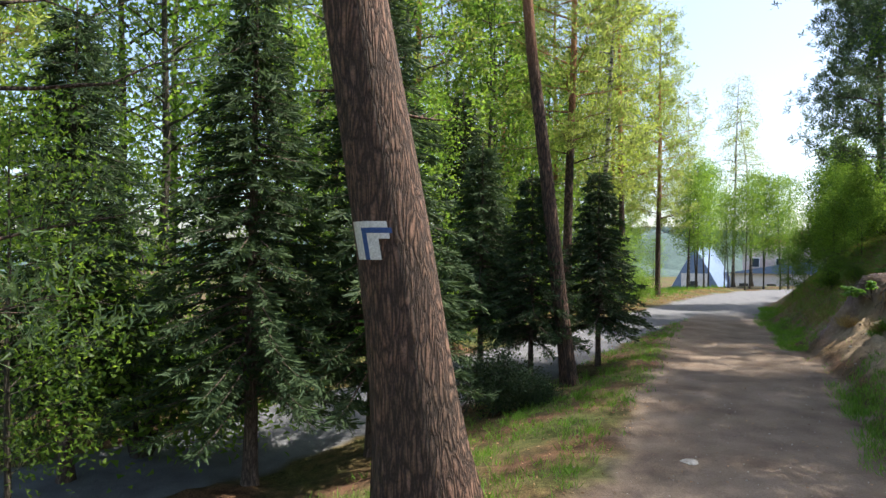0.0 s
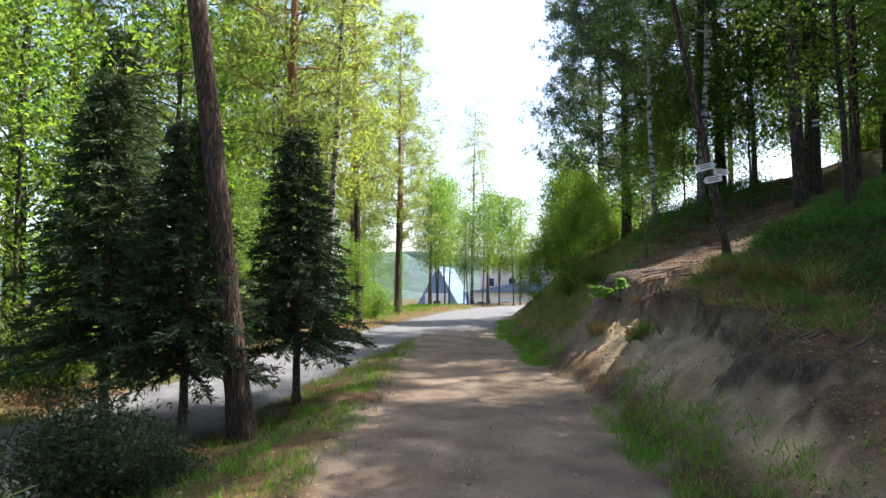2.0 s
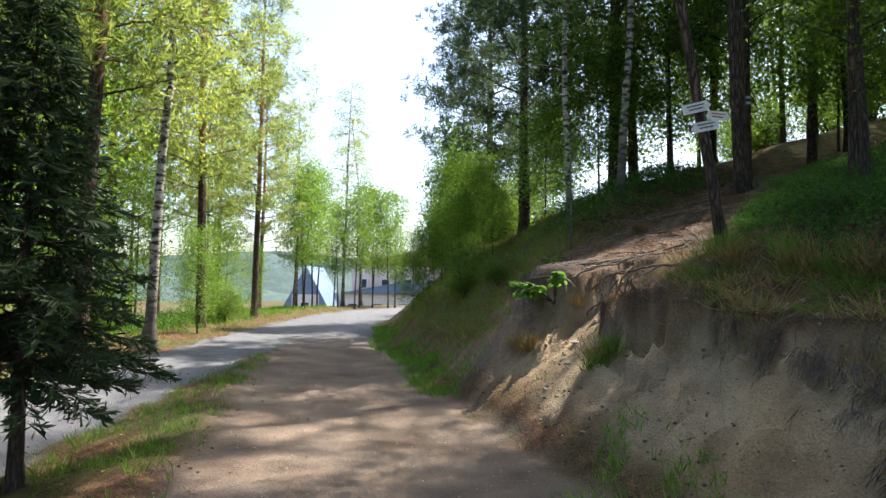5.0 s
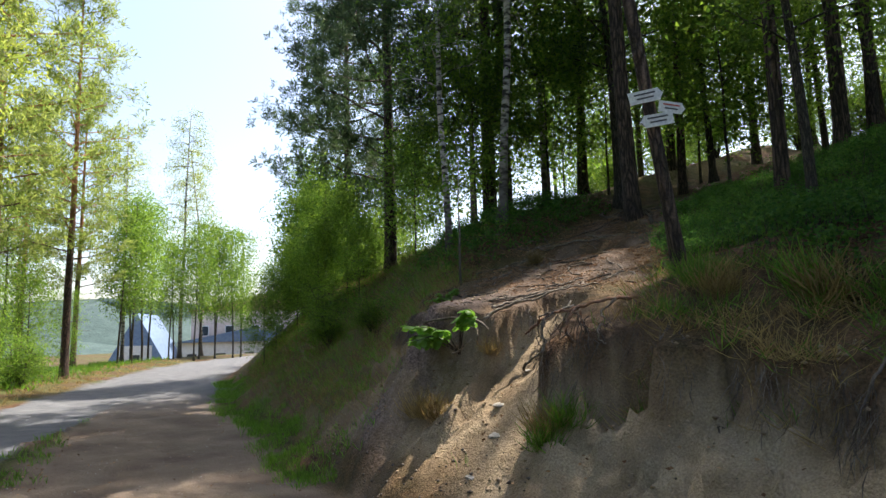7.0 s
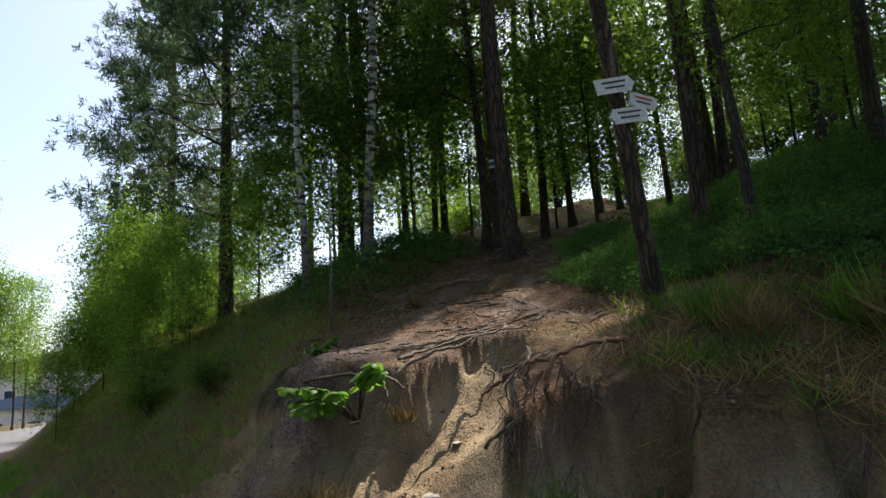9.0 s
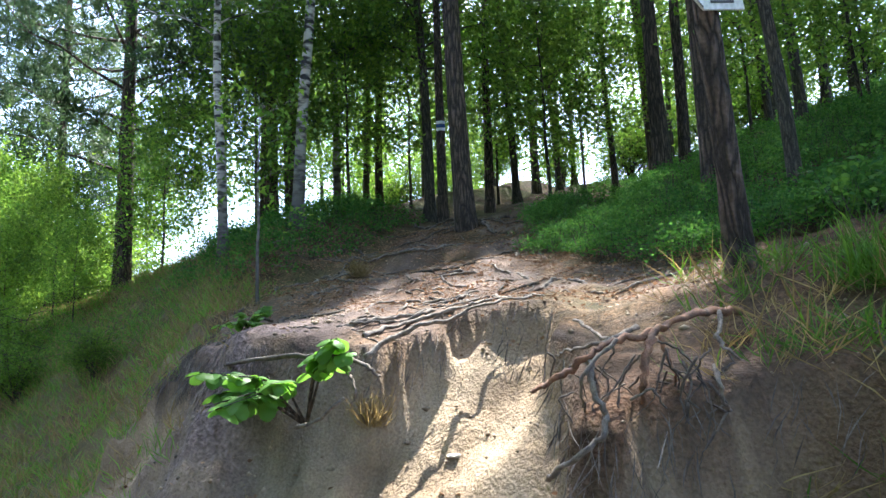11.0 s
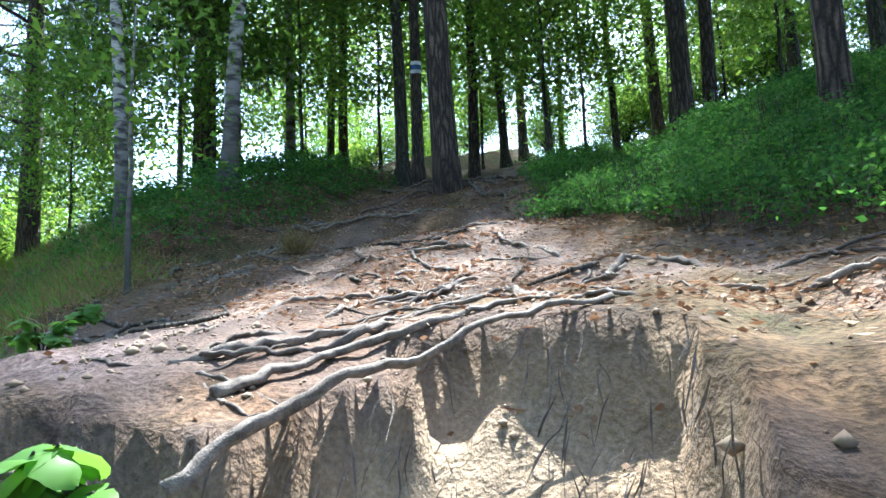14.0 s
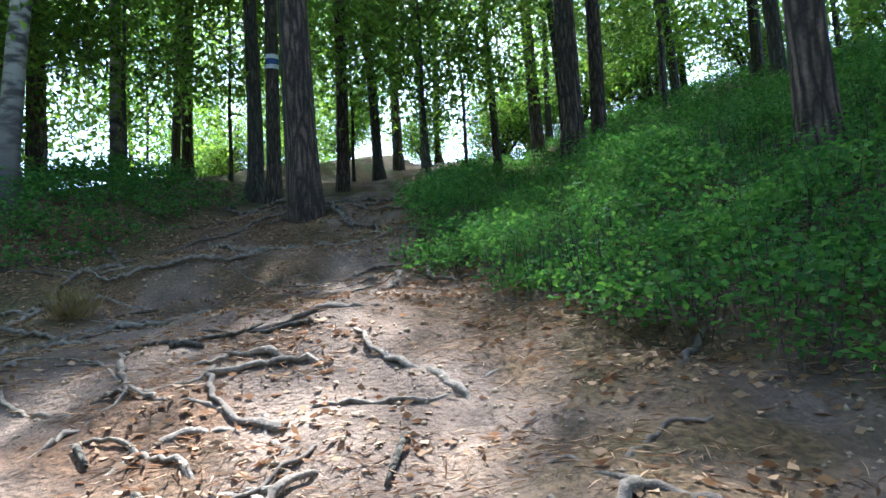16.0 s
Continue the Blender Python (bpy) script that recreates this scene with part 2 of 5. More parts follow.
CAR_PAINT = plain("white_car_paint", (0.72, 0.73, 0.75), (0.80, 0.80, 0.82), 2, 0.25, 0.0, 0.001)
RUBBER = plain("tyre_rubber", (0.02, 0.02, 0.02), (0.04, 0.04, 0.04), 20, 0.85, 0.2, 0.002)
FAR_WOOD = plain("far_wooded_hills", (0.03, 0.06, 0.06), (0.06, 0.10, 0.095), 0.15, 0.95, 0.6, 0.8)

# ---- terrain ----
PATH_LINE = [(-9, -26), (-3.6, -9), (0.35, 0), (2.2, 4.4), (3.9, 8.0), (5.3, 11.2), (6.9, 15.0), (8.4, 18.4), (11.6, 26.0), (15.6, 34.0), (22.5, 44.0), (33, 55), (60, 78)]
ROAD_LINE = [(-34, -16), (-16, 0), (-5.6, 8.3), (-1.6, 12.2), (1.7, 15.3), (4.9, 19.6), (8.6, 25.6), (13.4, 33.6), (20.5, 44.0), (31.5, 55.6), (58, 79)]


def smooth_line(points, step=1.1):
    """A Catmull-Rom curve through points, sampled every step metres."""
    p = np.array(points, float)
    p = np.vstack([2 * p[0] - p[1], p, 2 * p[-1] - p[-2]])
    out = []
    for a, b, c, d in zip(p[:-3], p[1:-2], p[2:-1], p[3:]):
        n = max(2, int(np.linalg.norm(c - b) / step))
        for t in np.arange(n) / n:
            out.append(0.5 * (2 * b + (c - a) * t + (2 * a - 5 * b + 4 * c - d) * t**2 + (3 * b - a - 3 * c + d) * t**3))
    return np.array(out)


def side_of(line, x, y):
    """Signed distance of places from a line (right: plus)."""
    out = np.empty(x.shape)
    a, d = line[:-1], np.diff(line, axis=0)
    dd = (d * d).sum(1)
    for i in range(0, len(x), 8000):
        px, py = x[i : i + 8000, None], y[i : i + 8000, None]
        t = np.clip(((px - a[:, 0]) * d[:, 0] + (py - a[:, 1]) * d[:, 1]) / dd, 0, 1)
        ex, ey = px - a[:, 0] - t * d[:, 0], py - a[:, 1] - t * d[:, 1]
        r = ex * ex + ey * ey
        k, n = r.argmin(1), np.arange(len(px))
        side = d[k, 1] * ex[n, k] - d[k, 0] * ey[n, k]
        out[i : i + 8000] = np.sqrt(r[n, k]) * np.where(side > 0, 1.0, -1.0)
    return out


def ease(v, a, b):
    t = np.clip((v - a) / (b - a), 0, 1)
    return t * t * (3 - 2 * t)


def fade_in(v, a, b, c, d):
    return ease(v, a, b) * (1 - ease(v, c, d))


def waves(x, y, size, seed):
    """Cheap smooth noise, about -1 to 1."""
    r = np.random.RandomState(seed)
    out = 0
    for k in range(7):
        a, f, ph = r.uniform(0, 6.283), r.uniform(0.6, 1.7) * 6.283 / size, r.uniform(0, 6.283)
        out = out + np.sin((x * np.cos(a) + y * np.sin(a)) * f + ph + 0.6 * np.sin((x * np.sin(a) - y * np.cos(a)) * f * 0.7 + ph))
    return out / 3.2


PATH_CURVE, ROAD_CURVE = smooth_line(PATH_LINE), smooth_line(ROAD_LINE)


def hill(x, y):
    """The wooded slope above the bank."""
    up = 2.0 + 0.285 * (x - 10.7) - 0.02 * (y - 13.5) + 0.010 * np.clip(13.2 - y, 0, 4) * np.clip(x - 10.5, 0, 12)
    up = up + 0.16 * np.clip(13.1 - y, 0, 6) * ease(x, 8.6, 10.6)
    up = up - 0.085 * np.clip(y - 18.5, 0, 40) * (1 - 0.35 * ease(x, 12, 30))
    # a low step with bare roots across the worn way
    up = up + (0.16 * ease(x + 0.25 * (y - 15), 14.3, 14.7) + 0.12 * ease(x, 15.0, 16.0) - 0.06 * ease(x, 13.0, 14.0)) * ease(y, 13.4, 14.6) * (1 - ease(y, 19.0, 21.0)) + 0.55 * ease(x, 12.4, 15.4) * ease(y, 16.9, 18.6) * (1 - ease(y, 20, 24)) + 0.30 * ease(x, 11.8, 13.4) * (1 - ease(y, 12.6, 13.6)) - 0.04
    up = up + 0.16 * np.exp(-((x - 10.4) ** 2 / 1.2 + (y - 12.1) ** 2 / 0.7))
    up = up + 0.09 * fade_in(x, 8.5, 9.8, 12.2, 13.4) * fade_in(y, 12.9, 13.4, 15.2, 16.2)
    return up - 0.16 * np.clip(x - 34, 0, 200)


def ground_parts(x, y):
    """Height and masks of the ground."""
    dp, dr = side_of(PATH_CURVE, x, y), side_of(ROAD_CURVE, x, y)
    half = 1.62 + 0.10 * np.sin(y * 0.7) + 0.1 * np.sin(y * 0.31 + 2)
    nearer = 0.38 * fade_in(y, 15.4, 17.4, 23, 28)
    u = dp - half + nearer
    z_path = 0.55 * (1 - ease(y, -1.0, 4.8)) - 0.0009 * np.clip(y - 46, 0, 60) ** 2
    z_road = -1.05 * (1 - ease(y, 7.0, 20.0)) - 0.0009 * np.clip(y - 46, 0, 60) ** 2
    z_road = z_road - 0.05 * np.clip(7 - y, 0, 60)
    # the bank beside the path
    across = y - 13.42 - 0.17 * (x - 8.5)
    lim = 0.42 + np.where(across > 0, 0.28, 0.06) * np.clip(10.4 - x, 0, 2)
    chute = 1 - ease(np.abs(across) + 0.10 * waves(x, y, 0.7, 21), lim - 0.08, lim + 0.10)
    east = ease(y, 15.2, 18.5)
    rough = waves(x, y, 1.3, 3) * 0.10 + waves(x, y, 0.45, 4) * 0.045 + waves(x, y, 0.2, 14) * 0.02
    # a slope of fallen sand, then a nearly upright wall under the turf
    u2 = u + (0.22 * fade_in(y, 12.3, 12.7, 13.0, 13.4)) * ease(u, 0.0, 0.6)
    talus = 0.76 + 0.26 * fade_in(y, 13.8, 14.3, 15.6, 17.0) + 0.40 * fade_in(y, 14.9, 15.3, 15.6, 16.6)
    scoop = 0.40 * np.exp(-(((y - 10.0) / 0.75) ** 2)) + 0.16 * fade_in(y, 10.4, 10.9, 12.0, 12.4) + 0.15 * np.exp(-(((y - 7.9) / 0.6) ** 2))
    steep = talus * np.clip(u2 + 0.25 * rough, 0, 1.3) + 0.85 * (1 - 0.6 * ease(y, 14.9, 15.7)) * ease(u2 + rough * 1.9 - scoop, 1.18, 1.36) + 1.2 * np.clip(u2 - scoop - 1.42, 0, 40)
    ramp = 0.80 * np.clip(u + 0.05 * rough, 0, 40) + 0.55 * ease(u + 0.4 * rough + 0.5 * np.clip(y - 13.9, 0, 0.6), 2.18, 2.34) + 0.9 * np.clip(u - 2.3, 0, 40)
    grassy = 0.60 * np.clip(u - 0.25, 0, 40) + 0.25 * ease(u, 0.2, 1.4) + 0.32 * np.clip(u - 1.2, 0, 6)
    face = steep * (1 - chute) + ramp * chute
    face = face * (1 - east) + grassy * east
    face = face + (0.9 * ease(u, 0.25, 0.9) * rough + 0.09 * ease(u, 0.3, 0.8) * np.abs(waves(x, y + 0.4 * z_path, 0.33, 15)) + 0.03 * ease(u, 0.3, 0.8) * waves(x, y, 0.17, 16)) * (1 - 0.6 * chute) * (1 - 0.7 * east)
    top = hill(x, y)
    k = 0.10
    hh = np.clip(0.5 + 0.5 * (top - face) / k, 0, 1)
    right = top * (1 - hh) + face * hh - k * hh * (1 - hh)
    right = np.where(u > 0, right, 0) * ease(u, 0, 0.15)
    # the other side: a slope down to the road and the wood below it
    v = -dp - half
    t = ease(v / np.maximum(v + np.clip(dr - 1.25, 0.0, 50) + 0.05, 0.06), 0, 1)
    left = (z_road - z_path) * np.where(dr > 1.25, t, 1.0)
    below = np.clip(-dr - 1.5, 0, 80)
    left = left + 0.16 * ease(below, 0, 1.5) - 0.11 * np.clip(below - 3.0, 0, 60)
    z = z_path + np.where(dp > 0, right, np.where(v > 0, left, 0))
    on_road = (1 - ease(np.abs(dr) + 0.10 * waves(x, y, 0.9, 8), 1.10, 1.35)) * (1 - ease(dp, -1.0, 0.6) * (1 - ease(y, 22, 30)))
    on_path = 1 - ease(np.abs(dp) + np.where(dp > 0, nearer, 0) + 0.16 * waves(x, y, 1.1, 9), half - 0.25, half + 0.2)
    small = waves(x, y, 0.8, 5) * 0.018 + waves(x, y, 0.3, 6) * 0.008 + waves(x, y, 3.0, 7) * 0.05
    z = z + small * np.where(on_road > 0.5, 0.15, np.where(on_path > 0.5, 0.5, 1.3))
    on_path, on_road = on_path * (1 - ease(y, 24, 31)), np.maximum(on_road, on_path * ease(y, 22, 29))
    humus = ease(u, 0.5, 0.9) * fade_in(top - face, -0.02, 0.04, 0.14, 0.36) * np.clip(0.6 + waves(x, y, 0.5, 22), 0, 1) * (1 - east) * (1 - 0.85 * chute)
    bare = ease(u, 0.2, 0.6) * (1 - ease(face - top, -0.25, 0.05)) * (1 - 0.8 * east)
    worn = ease(face - top, -0.2, 0.1) * ease(u, 1.0, 1.6) * np.exp(-((np.clip(np.abs(y - 14.3 - 0.05 * (x - 11)) - 1.1, 0, 9) / 0.9) ** 2)) * (1 - ease(x, 20, 27))
    worn = np.maximum(worn, np.exp(-(((y - 15.9 + 0.45 * (x - 9.9)) / 0.38) ** 2)) * fade_in(u, 0.1, 0.5, 2.2, 3.2))
    # the treading is uneven: needle litter stays in patches, most of all up the slope
    worn = worn * np.clip(0.72 + 0.75 * waves(x, y, 1.0, 23) + 0.35 * waves(x, y, 0.35, 24) - 0.3 * ease(x, 12.3, 14.5) - 0.35 * ease(13.4 + 0.35 * np.clip(x - 11.6, 0, 4) - y, -0.5, 0.3), 0.06, 1)
    slate = np.exp(-(((y - 15.45 + 0.1 * (x - 9.8)) / 0.6) ** 2)) * fade_in(u, 0.1, 0.4, 1.5, 2.4) * np.clip(0.8 + 0.5 * waves(x, y, 0.6, 25), 0, 1)
    return z, dict(slate=slate, road=on_road, path=on_path, sand=bare, worn=worn, humus=humus, dp=dp, dr=dr, u=u, east=east)


def height(x, y):
    return float(ground_parts(np.array([float(x)]), np.array([float(y)]))[0][0])

# ---- making things ----
def mesh_of(name, verts, faces, mat, smooth=True):
    me = bpy.data.meshes.new(name)
    me.from_pydata([tuple(v) for v in verts], [], faces)
    me.materials.append(mat)
    if smooth:
        me.polygons.foreach_set("use_smooth", [True] * len(me.polygons))
    me.update()
    return me


def placed(name, me, parent=None, label=""):
    ob = new(name, me)
    ob.parent = parent
    return tagged(ob, label=label)


def tube(points, radii, sides=8, close=True, wob=0.0, rng=None):
    """A tapered limb through points: verts and faces."""
    pts = [Vector(p) for p in points]
    verts, faces = [], []
    side = Vector((1, 0, 0.01))
    for i, (p, r) in enumerate(zip(pts, radii)):
        way = (pts[min(i + 1, len(pts) - 1)] - pts[max(i - 1, 0)]).normalized()
        side = (side - way * side.dot(way)).normalized()
        other = way.cross(side)
        for k in range(sides):
            a = 6.2832 * k / sides
            rr = r * (1 + (rng.uniform(-wob, wob) if wob else 0))
            verts.append(p + side * (rr * math.cos(a)) + other * (rr * math.sin(a)))
    for i in range(len(pts) - 1):
        for k in range(sides):
            a, b = i * sides + k, i * sides + (k + 1) % sides
            faces.append((a, b, b + sides, a + sides))
    if close:
        faces.append(tuple(range((len(pts) - 1) * sides, len(pts) * sides)))
        faces.append(tuple(reversed(range(sides))))
    return verts, faces


def join(lists):
    verts, faces = [], []
    for v, f in lists:
        n = len(verts)
        verts += list(v)
        faces += [tuple(i + n for i in q) for q in f]
    return verts, faces


def blades(centres, ways, length, width, rng, fold=0.15, three=False):
    """Leaves: pointed rhombi of two triangles each, at centres, along ways; numpy arrays."""
    c, w = np.asarray(centres, float), np.asarray(ways, float)
    n = len(c)
    w = w / np.maximum(np.linalg.norm(w, axis=1)[:, None], 1e-6)
    r = rng.normal(size=(n, 3))
    s = np.cross(w, r)
    s /= np.maximum(np.linalg.norm(s, axis=1)[:, None], 1e-6)
    up = np.cross(s, w)
    ln = (length * rng.uniform(0.65, 1.3, n))[:, None]
    wd = (width * rng.uniform(0.65, 1.3, n))[:, None]
    a, b = c, c + w * ln
    m = c + w * ln * 0.45 + up * ln * fold
    if three:
        v = np.stack([a, b + s * wd * 0.5, b - s * wd * 0.5 - w * ln * 0.25], 1).reshape(-1, 3)
        return v, np.arange(3 * n).reshape(-1, 3)
    v = np.stack([a, m + s * wd / 2, b, m - s * wd / 2], 1).reshape(-1, 3)
    return v, np.arange(4 * n).reshape(-1, 4)


def big_mesh(name, verts, faces, mat):
    """A mesh of many quads, quickly."""
    v, f = np.asarray(verts, np.float32), np.asarray(faces, np.int32)
    me = bpy.data.meshes.new(name)
    me.vertices.add(len(v))
    me.vertices.foreach_set("co", v.ravel())
    k = f.shape[1]
    me.loops.add(f.size)
    me.loops.foreach_set("vertex_index", f.ravel())
    me.polygons.add(len(f))
    me.polygons.foreach_set("loop_start", np.arange(0, f.size, k, dtype=np.int32))
    me.materials.append(mat)
    me.update(calc_edges=True)
    return me


def stem_line(h, lean, bend, rng, n=9, wander=0.02):
    """Points of a trunk from the ground up: lean in metres over the height, and a bend."""
    out, drift = [], Vector((0, 0, 0))
    for i in range(n):
        t = i / (n - 1)
        if i > 1:
            drift += Vector((rng.uniform(-1, 1), rng.uniform(-1, 1), 0)) * wander * h / n
        out.append(Vector((lean[0] * t + bend[0] * math.sin(3.14 * t), lean[1] * t + bend[1] * math.sin(3.14 * t), h * t - 0.25 * (i == 0))) + drift)
    return out


def along(points, t):
    f = t * (len(points) - 1)
    i = min(int(f), len(points) - 2)
    return points[i].lerp(points[i + 1], f - i)


def trunk_mesh(line, r0, r1, mat, rng, sides=14, flare=1.6):
    """A trunk with a flared, lobed foot."""
    n = 22
    pts = [along(line, (i / (n - 1)) ** 1.35) for i in range(n)]
    radii = []
    for i in range(n):
        t = (i / (n - 1)) ** 1.35
        z = pts[i].z
        radii.append((r0 * (1 - t) + r1 * t) * (1 + (flare - 1) * math.exp(-max(z, 0) / (r0 * 1.6))))
    v, f = tube(pts, radii, sides)
    ph = [rng.uniform(0, 6.28) for _ in range(3)]
    for i in range(n):
        c = pts[i]
        amount = 0.16 * math.exp(-max(c.z, 0) / (r0 * 2.0)) + 0.03
        for k in range(sides):
            a = 6.2832 * k / sides
            s = 1 + amount * (math.sin(3 * a + ph[0]) + 0.5 * math.sin(5 * a + ph[1] + c.z))
            v[i * sides + k] = c + (v[i * sides + k] - c) * s
    return mesh_of("trunk", v, f, mat)


def limbs_and_tips(line, rng, count, lo, hi, reach, rise, r, droop=0.0, sides=4, twigs=3):
    """Branches off a stem: their tubes, and the places and ways where leaves grow."""
    tubes, tips = [], []
    for k in range(count):
        t = lo + (hi - lo) * (k + rng.random()) / count
        p = along(line, t)
        a = k * 2.4 + rng.uniform(-0.5, 0.5)
        ln = reach(( t - lo) / (hi - lo)) * rng.uniform(0.7, 1.2)
        out = Vector((math.cos(a), math.sin(a), 0))
        pts = []
        for i in range(6):
            s = i / 5
            pts.append(p + out * (ln * s) + Vector((0, 0, ln * (rise * s - droop * s * s))) + Vector((rng.uniform(-1, 1), rng.uniform(-1, 1), rng.uniform(-1, 1))) * 0.05 * ln * s)
        tubes.append(tube(pts, [r * (1 - 0.85 * i / 5) * min(1, ln / 2 + 0.3) for i in range(6)], sides, False))
        for i in range(2, 6):
            tips.append((pts[i], (pts[i] - pts[i - 1]).normalized(), ln))
            for q in range(twigs):
                d = (pts[i] - pts[i - 1]).normalized() + Vector((rng.uniform(-1, 1), rng.uniform(-1, 1), rng.uniform(-0.5, 0.7))) * 0.9
                d.normalize()
                e = pts[i] + d * ln * rng.uniform(0.15, 0.35)
                tubes.append(tube([pts[i], pts[i].lerp(e, 0.5) + Vector((0, 0, 0.03)), e], [r * 0.22, r * 0.15, r * 0.06], 3, False))
                tips.append((e, d, ln))
    return tubes, tips


def tree_thing(name, trunk, crown_parts, label, category, group=""):
    ob = new(name)
    tagged(ob, label, category, group)
    placed("trunk", trunk, ob)
    for part_name, me in crown_parts:
        o = placed(part_name, me, ob)
        if part_name == "branchwork":
            tagged(o, kind="stuff")
    return ob


def leaf_cloud(tips, rng, per, spread, length, width, mat, hang=0.0, name="crown"):
    c, w = [], []
    for p, d, ln in tips:
        n = rng.poisson(per)
        o = rng.normal(size=(n, 3)) * spread
        c.append(np.array(p) + o)
        w.append(np.array(d) * 0.7 + rng.normal(size=(n, 3)) * 0.9 + np.array([0, 0, -hang]))
    v, f = blades(np.vstack(c), np.vstack(w), length, width, rng, three=True)
    return big_mesh(name, v, f, mat)


def needle_cloud(tips, rng, per, spread, length, width, mat, name="crown"):
    """Tufts of long needles, each a narrow blade that radiates from its shoot."""
    c, w = [], []
    for p, d, ln in tips:
        for _ in range(3):
            o = np.array(p) + rng.normal(size=3) * spread
            n = max(4, rng.poisson(per))
            q = rng.normal(size=(n, 3)) + np.array(d) * 0.6 + np.array([0, 0, 0.35])
            c.append(np.repeat(o[None], n, 0) + rng.normal(size=(n, 3)) * 0.05)
            w.append(q)
    v, f = blades(np.vstack(c), np.vstack(w), length, width, rng, 0.03, True)
    return big_mesh(name, v, f, mat)


def pine(h, r0, seed, lean=(0, 0), bend=(0, 0), crown_from=0.5, reach=2.6, limbs=26, bark_mat=None, needle=None, label="", per=10, dead=6, size=0.15):
    rng, nr = random.Random(seed), np.random.RandomState(seed)
    line = stem_line(h, lean, bend, rng)
    tubes, tips = limbs_and_tips(line, rng, limbs, crown_from, 0.99, lambda t: reach * (1 - 0.75 * t) * (0.55 + 0.45 * min(1, 4 * t)), 0.25, r0 * 0.22, -0.05)
    if dead:
        more, _ = limbs_and_tips(line, rng, dead, crown_from * 0.45, crown_from, lambda t: 0.9, 0.1, r0 * 0.10, 0.1, 4, 1)
        tubes += more
    trunk = trunk_mesh(line, r0, r0 * 0.12, bark_mat or PINE_BARK, rng, flare=1.22)
    return tree_thing("pine_tree", trunk, [("branchwork", mesh_of("branchwork", *join(tubes), bark_mat or PINE_BARK)), ("crown", needle_cloud(tips, nr, per, 0.22, size, size * 0.17, needle or PINE_NEEDLE))], label, "tree")


def broadleaf(h, r0, seed, lean=(0, 0), bend=(0, 0), crown_from=0.3, reach=2.2, limbs=22, bark_mat=None, leaves=None, label="", per=12, size=0.10, name="broadleaf_tree", hang=0.1, droop=0.1, spread=0.28):
    rng, nr = random.Random(seed), np.random.RandomState(seed)
    line = stem_line(h, lean, bend, rng, wander=0.05)
    tubes, tips = limbs_and_tips(line, rng, limbs, crown_from, 0.98, lambda t: reach * (1 - 0.6 * t) * (0.5 + 0.5 * min(1, 3 * t)), 0.45, r0 * 0.28, droop)
    trunk = trunk_mesh(line, r0, r0 * 0.15, bark_mat or OAK_BARK, rng, sides=10)
    return tree_thing(name, trunk, [("branchwork", mesh_of("branchwork", *join(tubes), bark_mat or OAK_BARK)), ("crown", leaf_cloud(tips, nr, per, spread, size, size * 0.62, leaves or OAK_LEAF, hang))], label, "tree")


def spruce(h, r0, seed, reach=1.5, label="", clear=0.08, whorls=26, per=26):
    rng, nr = random.Random(seed), np.random.RandomState(seed)
    line = stem_line(h, (0, 0), (0, 0), rng, wander=0.01)
    tubes, c, w = [], [], []
    for k in range(whorls):
        t = clear + (0.98 - clear) * (k / whorls)
        for j in range(7):
            a = j * 0.9 + k * 1.7 + rng.uniform(-0.3, 0.3)
            ln = reach * (1 - 0.93 * t) * rng.uniform(0.75, 1.15)
            p, out = along(line, min(t + rng.uniform(0, 0.02), 0.99)), Vector((math.cos(a), math.sin(a), 0))
            pts = [p + out * (ln * s) + Vector((0, 0, ln * (0.10 * s - 0.62 * s * s + 0.34 * s**3))) for s in (0, 0.25, 0.5, 0.75, 1.0)]
            tubes.append(tube(pts, [0.018 * ln + 0.004, 0.012 * ln + 0.003, 0.008 * ln + 0.002, 0.006, 0.002], 4, False))
            n = int(2.2 * per * ln) + 8
            for _ in range(n):
                s = rng.uniform(0.12, 1.0)
                q = along(pts, s)
                across = Vector((-out.y, out.x, 0)) * rng.choice((-1, 1))
                d = (out * 0.8 + across * rng.uniform(0.3, 1.1) + Vector((0, 0, rng.uniform(-0.7, 0.15)))).normalized()
                c.append(q)
                w.append(d)
    v, f = blades(c, w, 0.20 * (0.5 + reach / 3), 0.032, nr, 0.02, True)
    c2 = np.array(c) + np.array(w) * 0.1
    v2, f2 = blades(np.repeat(c2, 2, 0), np.repeat(np.array(w), 2, 0) + nr.normal(size=(2 * len(c2), 3)) * 0.7, 0.10, 0.020, nr, 0.02, True)
    v, f = np.vstack([v, v2]), np.vstack([np.array(f), np.array(f2) + len(v)])
    return tree_thing("spruce_tree", trunk_mesh(line, r0, r0 * 0.1, SPRUCE_BARK, rng, 9, 1.3), [("branchwork", mesh_of("branchwork", *join(tubes), SPRUCE_BARK)), ("crown", big_mesh("crown", v, f, SPRUCE_NEEDLE))], label, "tree")


def stand(ob, x, y, turn=0.0, scale=1.0, sink=0.0):
    """Sets a plant on the ground."""
    ob.location, ob.rotation_euler[2], ob.scale = (x, y, height(x, y) - sink), radians(turn), (scale, scale, scale)
    return ob


def another(ob, x, y, turn, scale=1.0, sink=0.0):
    o = copy_thing(ob, pose(x, y, height(x, y) - sink, 0, 0, turn))
    o.scale = (scale, scale, scale)
    return o


# ---- the ground ----
def spaced(parts):
    out = []
    for a, b, step in parts:
        out += list(np.arange(a, b, step))
    return np.array(out + [parts[-1][1]])


